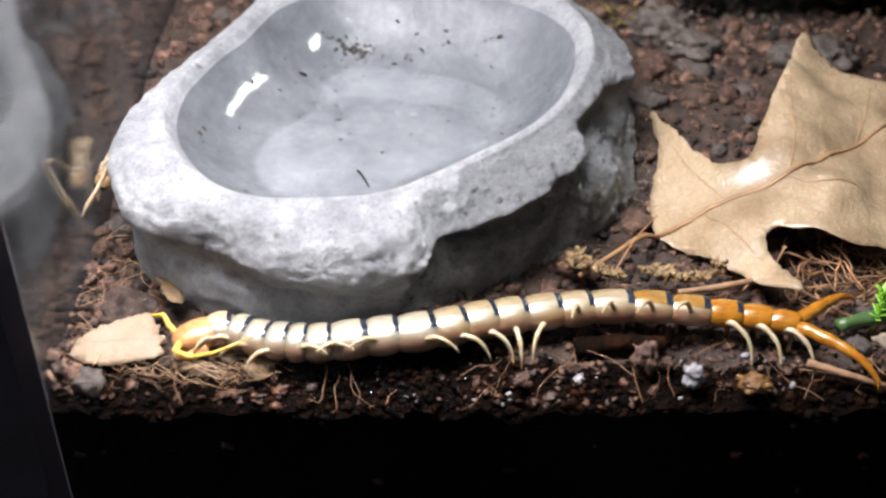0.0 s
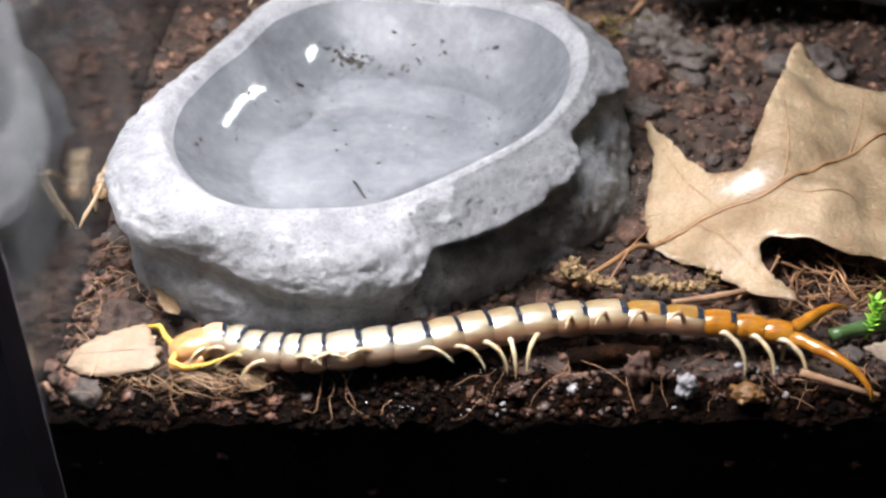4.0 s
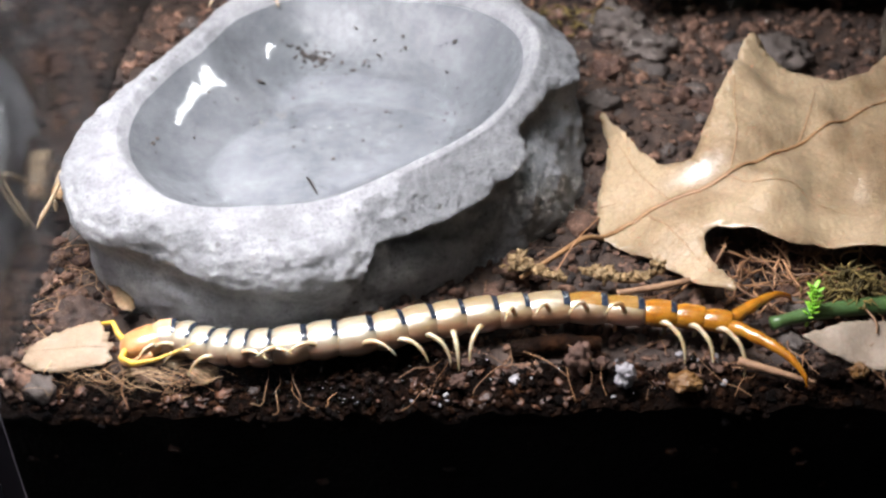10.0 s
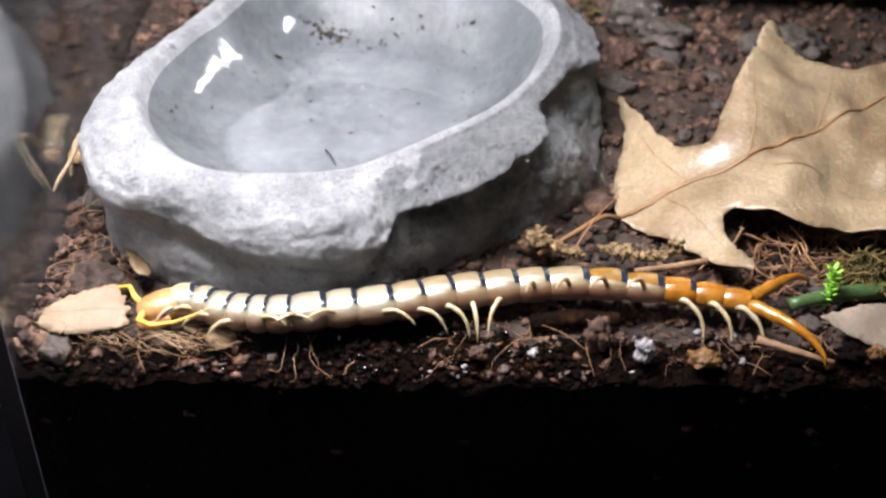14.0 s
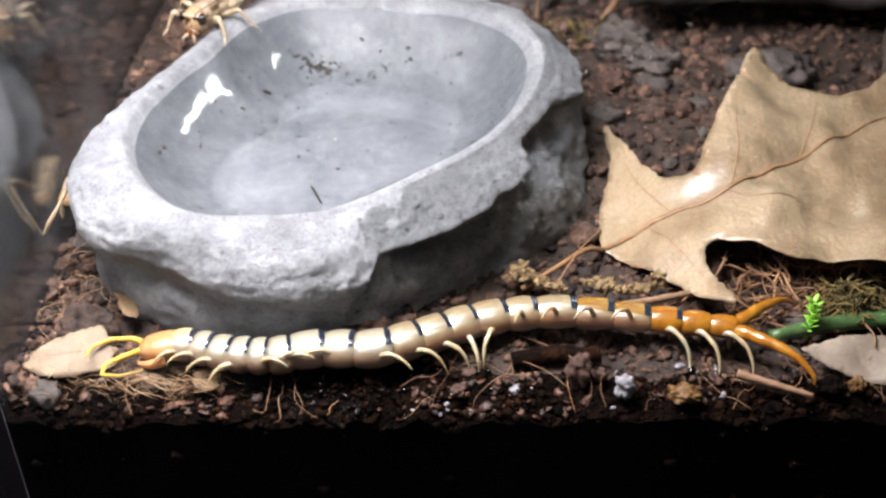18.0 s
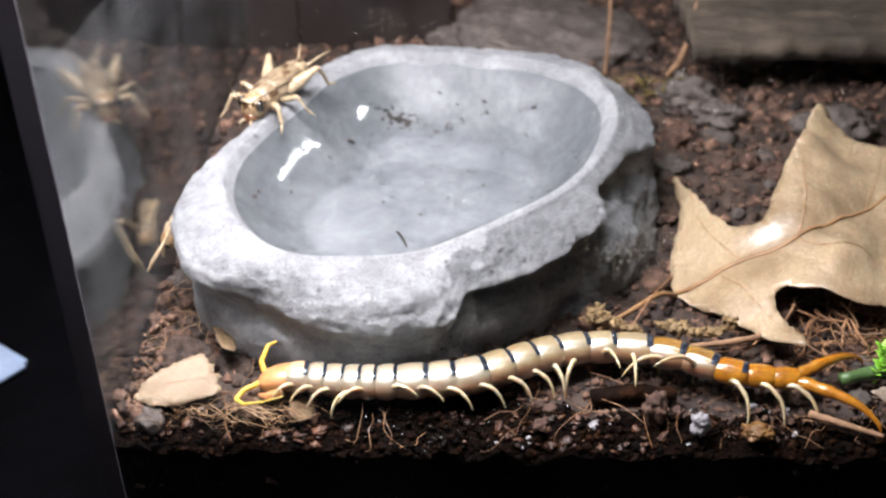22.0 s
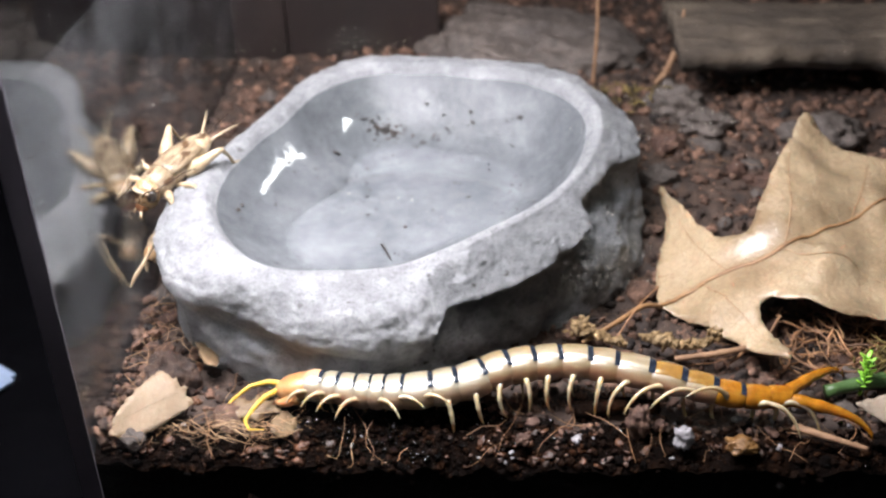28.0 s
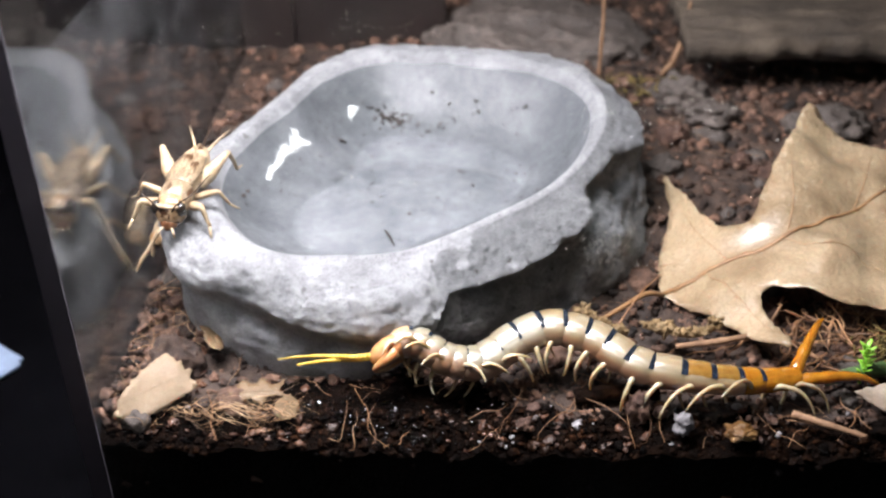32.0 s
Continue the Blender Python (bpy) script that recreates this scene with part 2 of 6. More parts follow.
M_FRONT = glass_material("anti_glare_glass", (0.98, 0.99, 0.985), 1.12)
M_WATER = glass_material("clear_water", (0.97, 0.98, 0.985), 1.33)
M_EDGE = glass_material("frosted_glass_edge", (0.03, 0.027, 0.033))
M_EDGE.node_tree.nodes["Principled BSDF"].inputs["Roughness"].default_value = 0.65
M_SEAM = mottled("pale_seam", (0.10, 0.095, 0.11), (0.16, 0.15, 0.17), (0.25, 0.24, 0.26), 2, 15, 0.5, 0.01)
M_BOARD = mottled("dark_board", (0.011, 0.0058, 0.0046), (0.019, 0.0105, 0.0085), (0.034, 0.02, 0.016), 0.5, 7, 0.5, 0.01, (1, 1, 0.3))
M_PANEL = mottled("brown_back_panel", (0.022, 0.014, 0.011), (0.034, 0.023, 0.018), (0.055, 0.038, 0.03), 0.25, 5, 0.5, 0.006)
M_BASE = mottled("black_base", (0.003, 0.003, 0.0035), (0.004, 0.004, 0.005), (0.006, 0.006, 0.007), 0.5, 6, 1.0, 0.01, spec=0.0)
M_DIRT = mottled("dark_debris", (0.022, 0.018, 0.016), (0.05, 0.04, 0.034), (0.10, 0.08, 0.068), 6, 20, 0.7, 0.01, vary=0.6)


def smudge_material(name, reach, most):
    """A thin film of dried water marks on glass: mostly clear, with faint milky patches."""
    m, nt, b = material(name, 0.9)
    v = coords(nt)
    clear, milk = nt.nodes.new("ShaderNodeBsdfTransparent"), nt.nodes.new("ShaderNodeBsdfTranslucent")
    milk.inputs[0].default_value = (0.75, 0.76, 0.8, 1)
    grey = nt.nodes.new("ShaderNodeBsdfDiffuse")
    grey.inputs[0].default_value = (0.75, 0.76, 0.8, 1)
    both, out = nt.nodes.new("ShaderNodeAddShader"), nt.nodes.new("ShaderNodeMixShader")
    nt.links.new(milk.outputs[0], both.inputs[0]), nt.links.new(grey.outputs[0], both.inputs[1])
    sep = nt.nodes.new("ShaderNodeSeparateXYZ")
    nt.links.new(v, sep.inputs[0])
    fade = nt.nodes.new("ShaderNodeMath")
    fade.operation = "MULTIPLY"
    fade.inputs[1].default_value = 1.0 / reach
    nt.links.new(sep.outputs["X"], fade.inputs[0])
    side = ramp(nt, fade.outputs[0], [(0.0, (1, 1, 1)), (1.0, (0, 0, 0))])
    fac = mix(nt, 1.0, ramp(nt, noise_tex(nt, v, 0.5, 5, 0.6), [(0.36, (0.0,) * 3), (0.62, (most,) * 3)]), side, "MULTIPLY")
    nt.links.new(fac, out.inputs[0]), nt.links.new(clear.outputs[0], out.inputs[1]), nt.links.new(both.outputs[0], out.inputs[2])
    nt.links.new(out.outputs[0], nt.nodes["Material Output"].inputs[0])
    return m


M_SMUDGE = smudge_material("milky_smudge", 5.0, 0.007)
M_HAZE = smudge_material("side_pane_haze", 40.0, 0.036)
M_DUST = mottled("white_dust", (0.5, 0.48, 0.44), (0.65, 0.62, 0.57), (0.8, 0.78, 0.74), 6, 20, 0.7, 0.005, vary=0.4)
M_PLASTIC = mottled("pale_blue_plastic", (0.26, 0.32, 0.41), (0.31, 0.37, 0.46), (0.36, 0.42, 0.51), 0.6, 12, 0.35, 0.004)

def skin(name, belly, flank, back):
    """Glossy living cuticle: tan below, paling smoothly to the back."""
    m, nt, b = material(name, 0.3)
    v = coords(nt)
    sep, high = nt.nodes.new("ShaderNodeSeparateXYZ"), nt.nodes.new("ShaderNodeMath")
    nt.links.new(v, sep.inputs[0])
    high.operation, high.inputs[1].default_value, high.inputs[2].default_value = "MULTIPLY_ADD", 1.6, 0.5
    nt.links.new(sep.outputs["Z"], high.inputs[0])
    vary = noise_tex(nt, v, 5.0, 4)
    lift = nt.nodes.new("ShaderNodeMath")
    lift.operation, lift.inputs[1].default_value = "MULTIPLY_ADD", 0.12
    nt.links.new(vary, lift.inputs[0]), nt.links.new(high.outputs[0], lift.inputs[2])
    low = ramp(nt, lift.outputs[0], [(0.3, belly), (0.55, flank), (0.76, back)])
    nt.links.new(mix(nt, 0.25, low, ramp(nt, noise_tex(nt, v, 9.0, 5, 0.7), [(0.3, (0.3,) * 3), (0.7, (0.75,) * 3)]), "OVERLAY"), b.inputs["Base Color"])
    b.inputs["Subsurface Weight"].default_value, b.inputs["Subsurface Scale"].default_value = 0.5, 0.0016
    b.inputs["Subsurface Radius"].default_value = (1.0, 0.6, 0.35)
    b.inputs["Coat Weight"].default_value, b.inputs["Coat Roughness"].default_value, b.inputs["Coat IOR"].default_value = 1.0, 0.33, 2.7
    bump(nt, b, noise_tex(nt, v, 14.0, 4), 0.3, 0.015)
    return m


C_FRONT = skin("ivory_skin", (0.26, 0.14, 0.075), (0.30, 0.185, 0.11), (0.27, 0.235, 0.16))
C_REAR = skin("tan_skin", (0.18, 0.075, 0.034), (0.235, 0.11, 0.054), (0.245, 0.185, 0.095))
C_BAND = chitin("dark_blue_band", (0.006, 0.009, 0.016), (0.022, 0.032, 0.05), 0.25, 5, 0.0, 0.6)
C_ORANGE = chitin("orange_tergite", (0.22, 0.08, 0.005), (0.36, 0.155, 0.012), 0.22, 4, 0.6, 0.9)
C_GOLD = chitin("golden_tergite", (0.16, 0.082, 0.014), (0.28, 0.15, 0.03), 0.22, 4, 0.5, 0.9)
C_HEAD = chitin("orange_head", (0.38, 0.16, 0.05), (0.5, 0.28, 0.13), 0.3, 2, 0.7, 1.0)
C_NECK = chitin("tan_neck", (0.44, 0.27, 0.14), (0.60, 0.42, 0.25), 0.22, 4, 0.7, 0.8)
C_LEG = chitin("ivory_leg", (0.30, 0.23, 0.13), (0.43, 0.36, 0.235), 0.25, 5, 0.6, 0.4)
C_FEELER = chitin("yellow_antenna", (0.50, 0.29, 0.03), (0.64, 0.43, 0.07), 0.3, 8, 0.4, 0.3)
C_EYE = chitin("black_eye", (0.01, 0.008, 0.006), (0.02, 0.014, 0.01), 0.08, 4, 0.0, 0.8)
K_BODY = chitin("tan_cricket_body", (0.27, 0.185, 0.105), (0.46, 0.36, 0.24), 0.45, 9, 0.15, 0.15)
K_WING = mottled("cricket_wing", (0.14, 0.10, 0.062), (0.28, 0.225, 0.155), (0.42, 0.36, 0.27), 6, 11, 0.4, 0.012, (0.55, 1.5, 1), speck=(0.07, 0.035, 0.015))
K_LEG = chitin("straw_cricket_leg", (0.25, 0.18, 0.105), (0.42, 0.335, 0.22), 0.4, 6, 0.2, 0.15)
K_HEAD = chitin("brown_cricket_head", (0.08, 0.03, 0.013), (0.2, 0.09, 0.04), 0.2, 6, 0.05, 0.8)
K_FACE = mottled("cricket_face", (0.17, 0.10, 0.05), (0.38, 0.285, 0.18), (0.55, 0.45, 0.33), 7, 10, 0.25, 0.008, speck=(0.05, 0.022, 0.01))
K_DARK = chitin("dark_mark", (0.02, 0.012, 0.008), (0.05, 0.03, 0.02), 0.25, 6, 0.0, 0.4)


# ---- mesh helpers ----
def link_mesh(name, bm, mats, parent=None, label="", smooth=True):
    """Links a bmesh drawn in cm as one mesh object, under parent if one is given."""
    bmesh.ops.scale(bm, vec=(CM,) * 3, verts=bm.verts)
    me = bpy.data.meshes.new(name)
    bm.to_mesh(me)
    bm.free()
    for m in mats if isinstance(mats, (list, tuple)) else [mats]:
        me.materials.append(m)
    if smooth:
        me.polygons.foreach_set("use_smooth", [True] * len(me.polygons))
    ob = new(name, me)
    ob.parent = parent
    return tagged(ob, label)


def part(name, bm, mats, parent, label="", smooth=True):
    return link_mesh(name, bm, mats, parent, label, smooth)


def thing(name, label, category, at=(0, 0, 0), group="", kind="", turn=(0, 0, 0)):
    """An empty at a thing's base."""
    e = new(name)
    e.empty_display_size = 0.01
    e.matrix_basis = pose(*[CM * v for v in at], *turn)
    return tagged(e, label, category, group, kind)


def single(name, bm, mats, label, category, at=(0, 0, 0), group="", kind="", turn=(0, 0, 0), smooth=True):
    ob = link_mesh(name, bm, mats, None, "", smooth)
    ob.matrix_basis = pose(*[CM * v for v in at], *turn)
    return tagged(ob, label, category, group, kind)


def spline(points, n):
    """n points along a smooth curve through the given ones (Catmull-Rom), evenly spread."""
    p = np.array(points, float)
    p = np.vstack([2 * p[0] - p[1], p, 2 * p[-1] - p[-2]])
    out = []
    for k in range(1, len(p) - 2):
        a, b, c, d = p[k - 1 : k + 3]
        for s in np.linspace(0, 1, 24, endpoint=False):
            out.append(0.5 * (2 * b + (c - a) * s + (2 * a - 5 * b + 4 * c - d) * s**2 + (3 * b - a - 3 * c + d) * s**3))
    out.append(p[-2])
    out = np.array(out)
    far = np.r_[0, np.cumsum(np.linalg.norm(np.diff(out, axis=0), axis=1))]
    want = np.linspace(0, far[-1], n)
    return np.stack([np.interp(want, far, out[:, k]) for k in range(out.shape[1])], 1)


def tube(bm, points, radii, sides=10, flat=1.0, n=None, mat=0, cap=True):
    """A tube along a smooth curve, its radius following radii from end to end."""
    pts = spline(points, n or max(6, 4 * len(points)))
    rad = np.interp(np.linspace(0, 1, len(pts)), np.linspace(0, 1, len(radii)), radii).tolist()
    rings, side = [], None
    for k, p in enumerate(pts):
        d = Vector(pts[min(k + 1, len(pts) - 1)] - pts[max(k - 1, 0)]).normalized()
        if side is None:
            side = d.orthogonal().normalized() if abs(d.z) > 0.95 else d.cross(Vector((0, 0, 1))).normalized()
        side = (side - d * side.dot(d)).normalized()
        up = side.cross(d)
        ring = []
        for a in range(sides):
            w = 2 * math.pi * a / sides
            ring.append(bm.verts.new(Vector(p) + rad[k] * (math.cos(w) * side + flat * math.sin(w) * up)))
        rings.append(ring)
    for r0, r1 in zip(rings, rings[1:]):
        for a in range(sides):
            f = bm.faces.new((r0[a], r0[(a + 1) % sides], r1[(a + 1) % sides], r1[a]))
            f.material_index = mat
    if cap:
        for ring in (rings[0][::-1], rings[-1]):
            bm.faces.new(ring).material_index = mat
    return bm


def ellipsoid(bm, centre, size, segs=20, rings=12, bend=None, mat=0):
    made = bmesh.ops.create_uvsphere(bm, u_segments=segs, v_segments=rings, radius=1.0)["verts"]
    for v in made:
        v.co = Vector([c * s for c, s in zip(v.co, size)])
        if bend:
            v.co = Vector(bend(*v.co))
        v.co += Vector(centre)
    for f in {f for v in made for f in v.link_faces}:
        f.material_index = mat
    return made


def rock(bm, centre, size, seed, rough=0.3, level=3, freq=1.6, ridged=0.0):
    """A lump with broken, uneven faces."""
    made = bmesh.ops.create_icosphere(bm, subdivisions=level, radius=1.0)["verts"]
    off = Vector((seed * 7.31, seed * 3.17, seed * 1.73))
    for v in made:
        d = v.co.normalized()
        h = noise.fractal(d * freq + off, 0.8, 2.0, 5) * rough
        if ridged:
            h -= ridged * abs(noise.noise(d * freq * 1.7 + off))
        v.co = Vector([c * s * (1 + h) for c, s in zip(d, size)]) + Vector(centre)
    return made


def box(bm, lo, hi, bevel=0.0):
    made = bmesh.ops.create_cube(bm, size=1.0)
    for v in made["verts"]:
        v.co = Vector([a + (c + 0.5) * (b - a) for a, b, c in zip(lo, hi, v.co)])
    if bevel:
        edges = list({e for v in made["verts"] for e in v.link_edges})
        bmesh.ops.bevel(bm, geom=edges, offset=bevel, segments=2, affect="EDGES")
    return bm


def step(a, b, v):
    s = min(1.0, max(0.0, (v - a) / (b - a)))
    return s * s * (3 - 2 * s)


def ground_z(x, y):
    """The soil's level: flat by the front glass, rising towards the back, with clods."""
    s = min(1.0, max(0.0, (y + 3.5) / 7.5))
    z = 0.95 * s * s * (3 - 2 * s)
    z += 0.16 * noise.noise(Vector((x * 0.7, y * 0.7, 1.3))) + 0.12 * noise.noise(Vector((x * 1.9, y * 1.9, 4.1)))
    z += 0.05 * noise.noise(Vector((x * 5.1, y * 5.1, 2.2))) + 0.025 * noise.noise(Vector((x * 11, y * 11, 7.2)))
    front = max(0.0, (-5.05 - y) / 0.6)
    return z - 0.05 - 0.34 * front * front * (0.6 + 0.8 * abs(noise.noise(Vector((x * 1.1, 0.3, 9.1)))))

# ---- structure: tank and soil ----
PANE_X, PANE_SLOPE = -4.46, -0.024  # the left pane's inner face, at the front and per cm towards the back


def pane_x(y):
    return PANE_X + PANE_SLOPE * (y + 5.68)


def slab_between(corners, z0, z1):
    """An upright prism over a four-cornered plan."""
    bm = bmesh.new()
    lower, upper = [[bm.verts.new((x, y, z)) for x, y in corners] for z in (z0, z1)]
    bm.faces.new(lower[::-1]), bm.faces.new(upper)
    for k in range(4):
        bm.faces.new((lower[k], lower[(k + 1) % 4], upper[(k + 1) % 4], upper[k]))
    bmesh.ops.recalc_face_normals(bm, faces=bm.faces)
    return bm


def build_tank():
    left = single("window_1", slab_between([(pane_x(-6.0) - 0.17, -6.0), (pane_x(-6.0), -6.0), (pane_x(14.4), 14.4), (pane_x(14.4) - 0.17, 14.4)], -4.0, 17.0),
                  M_GLASS, "clear glass side pane of the tank, mirroring the dish", "glass pane", kind="structure", smooth=False)
    left.visible_shadow = False
    part("edge_strip", slab_between([(pane_x(-6.0) - 0.175, -6.03), (pane_x(-6.0) + 0.13, -6.03), (pane_x(-6.0) + 0.13, -6.003), (pane_x(-6.0) - 0.175, -6.003)], -4.0, 17.0), M_EDGE, left, "grey cut edge of the glass", False)
    part("edge_line", slab_between([(pane_x(-6.0) + 0.131, -6.032), (pane_x(-6.0) + 0.15, -6.032), (pane_x(-6.0) + 0.15, -6.003), (pane_x(-6.0) + 0.131, -6.003)], -4.0, 17.0), M_SEAM, left, "thin pale seam of the glass edge", False)
    front = single("window_2", slab_between([(pane_x(-6.0) + 0.01, -6.0), (16.0, -6.0), (16.0, -5.72), (pane_x(-5.7) + 0.01, -5.72)], -4.0, 17.0),
                   M_FRONT, "clear glass front pane of the tank, dusty inside", "glass pane", kind="structure", smooth=False)
    front.visible_shadow = False
    film = bmesh.new()
    film.faces.new([film.verts.new(p) for p in ((0, 0, -0.3), (5.2, 0, -0.3), (5.2, 0, 9.0), (0, 0, 9.0))])
    film_ob = part("smudge_film", film, M_SMUDGE, front, "milky dried smudges on the glass", False)
    film_ob.matrix_basis = pose(-4.4 * CM, -5.712 * CM, 0)
    film_ob.visible_shadow = False
    haze = bmesh.new()
    haze.faces.new([haze.verts.new(p) for p in ((0, 0, -0.2), (19.6, 0, -0.2), (19.6, 0, 6.0), (0, 0, 6.0))])
    haze_ob = part("haze_film", haze, M_HAZE, left, "milky dried water marks on the glass", False)
    haze_ob.matrix_basis = pose((pane_x(-5.6) + 0.006) * CM, -5.6 * CM, 0, 0, 0, 90 - math.degrees(math.atan(PANE_SLOPE)))
    haze_ob.visible_shadow = False
    single("wall_back", box(bmesh.new(), (-6.0, 14.45, -4.0), (16.4, 14.9, 17.0)), M_PANEL, "dark brown back wall of the tank", "wall", kind="structure", smooth=False)
    single("wall_right", box(bmesh.new(), (16.02, -6.0, -4.0), (16.4, 14.44, 17.0)), M_PANEL, "dark brown side wall of the tank", "wall", kind="structure", smooth=False)
    single("floor", box(bmesh.new(), (-60, -60, -4.6), (60, 60, -4.02)), M_BASE, "black table top under the tank", "table top", kind="structure", smooth=False)


def damp_shade_edge(x):
    """How far back the soil is soaked and painted with shade: deepest mid-front."""
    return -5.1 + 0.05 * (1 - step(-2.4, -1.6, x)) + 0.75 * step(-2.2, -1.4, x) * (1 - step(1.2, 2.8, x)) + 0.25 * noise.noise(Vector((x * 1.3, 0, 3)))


def build_ground():
    xs, ys = np.arange(0, 20.01, 0.07), np.r_[np.arange(-5.7, 4.0, 0.07), np.arange(4.0, 14.41, 0.13)]
    nx, ny = len(xs), len(ys)
    verts, faces = [], []
    for y in ys:
        x0 = pane_x(y) + 0.01
        verts += [((x0 + s), y, ground_z(x0 + s, y)) for s in xs]
    for j in range(ny - 1):
        for i in range(nx - 1):
            a = j * nx + i
            faces.append((a, a + 1, a + nx + 1, a + nx))
    # front face below the surface, in the near-black shade colour
    skirt = len(verts)
    verts += [(x, y + 0.012 + 0.05 * noise.noise(Vector((x * 3, 0, 1))) ** 2, z - 0.004) for x, y, z in verts[:nx]]
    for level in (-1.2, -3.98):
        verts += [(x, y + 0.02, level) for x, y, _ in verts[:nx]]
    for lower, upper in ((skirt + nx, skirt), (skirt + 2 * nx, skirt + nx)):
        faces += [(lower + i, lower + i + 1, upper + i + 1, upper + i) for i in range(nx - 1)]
    me = bpy.data.meshes.new("ground")
    me.from_pydata([[CM * c for c in v] for v in verts], [], faces)
    me.polygons.foreach_set("use_smooth", [True] * len(me.polygons))
    me.materials.append(M_SOIL)
    me.materials.append(M_SOIL_SHADE)
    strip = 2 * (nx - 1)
    me.materials.append(M_MUD_SHADE)
    kinds = [2 if verts[f[0]][1] < damp_shade_edge(verts[f[0]][0]) + 0.1 else 0 for f in faces[:-strip]]
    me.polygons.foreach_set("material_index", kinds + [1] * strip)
    return tagged(new("ground", me), "dark crumbly soil bank, damp and darkened with shade along the glass", "soil", kind="structure")


# ---- the water dish ----
DISH = (0.3, 0.5)
# every 15 degrees, from -180: radius and height of the basin's rim
R_INNER = [3.27, 3.66, 4.03, 4.27, 4.32, 3.92, 3.54, 3.22, 3.07, 3.13, 3.25, 3.38, 3.55, 3.77, 3.92, 3.88, 3.8, 3.78, 3.9, 4.05, 3.75, 3.36, 3.03, 3.05]
Z_RIM = [2.35, 2.3, 2.25, 2.11, 1.99, 1.9, 1.84, 1.93, 2.05, 2.17, 2.3, 2.43, 2.54, 2.63, 2.68, 2.65, 2.6, 2.55, 2.5, 2.5, 2.5, 2.47, 2.45, 2.4]
# the broken outer edge: degrees, radius, height
LIP = [(-180, 3.6, 2.28), (-172, 3.85, 2.26), (-160, 4.6, 2.1), (-148, 5.06, 1.9), (-138, 5.72, 1.5), (-132, 5.36, 1.38), (-126, 5.02, 1.52), (-117, 5.06, 1.48), (-109, 5.1, 1.2), (-100, 5.06, 1.04), (-81, 4.55, 1.02), (-78, 4.35, 1.48), (-62, 4.35, 1.62), (-46, 4.24, 1.82),
       (-37, 4.24, 1.88), (-29, 3.76, 2.15), (-10, 3.95, 2.28), (-2, 4.55, 2.22), (25, 4.7, 2.32), (46, 4.76, 2.45), (68, 4.47, 2.4), (92, 4.45, 2.4), (103, 4.94, 2.4), (116, 4.46, 2.4), (139, 3.55, 2.4), (160, 3.3, 2.35)]
R_BASE = [3.7, 4.2, 4.85, 5.1, 5.05, 4.92, 4.55, 4.2, 4.12, 4.15, 4.5, 4.75, 4.75, 4.7, 4.7, 4.75, 4.7, 4.6, 4.6, 4.9, 4.7, 4.4, 4.2, 4.0]


def cyclic(values, degrees):
    """A smooth closed curve through values that stand evenly round the circle, from -180 degrees."""
    m = len(values)
    u = ((degrees + 180) % 360) / 360 * m
    k, s = int(u) % m, u % 1
    a, b, c, d = [values[(k + n) % m] for n in (-1, 0, 1, 2)]
    return 0.5 * (2 * b + (c - a) * s + (2 * a - 5 * b + 4 * c - d) * s * s + (3 * b - a - 3 * c + d) * s**3)


def lip_at(deg):
    knots = LIP + [(180, *LIP[0][1:])]
    degs, worn = [k[0] for k in knots], 9 * (1 - step(-100, -86, deg)) + 9 * step(40, 70, deg)
    around = [(deg + worn * k + 180) % 360 - 180 for k in (-1, -0.5, 0, 0.5, 1)]
    return [float(np.mean(np.interp(around, degs, [k[n] for k in knots]))) for n in (1, 2)]


def basin_slope(deg):
    """How far the basin's wall runs out: a long slope at the left, steeper elsewhere."""
    left = step(70, 175, abs(deg))
    return 1.75 + 0.2 * left


def basin_z(deg, r):
    inner, rim, run = cyclic(R_INNER, deg), cyclic(Z_RIM, deg) - 0.08, basin_slope(deg)
    f = min(1.0, max(0.0, (inner - 0.03 - r) / run))
    return 1.07 + (rim - 1.07) * (1 - f) ** 2.4


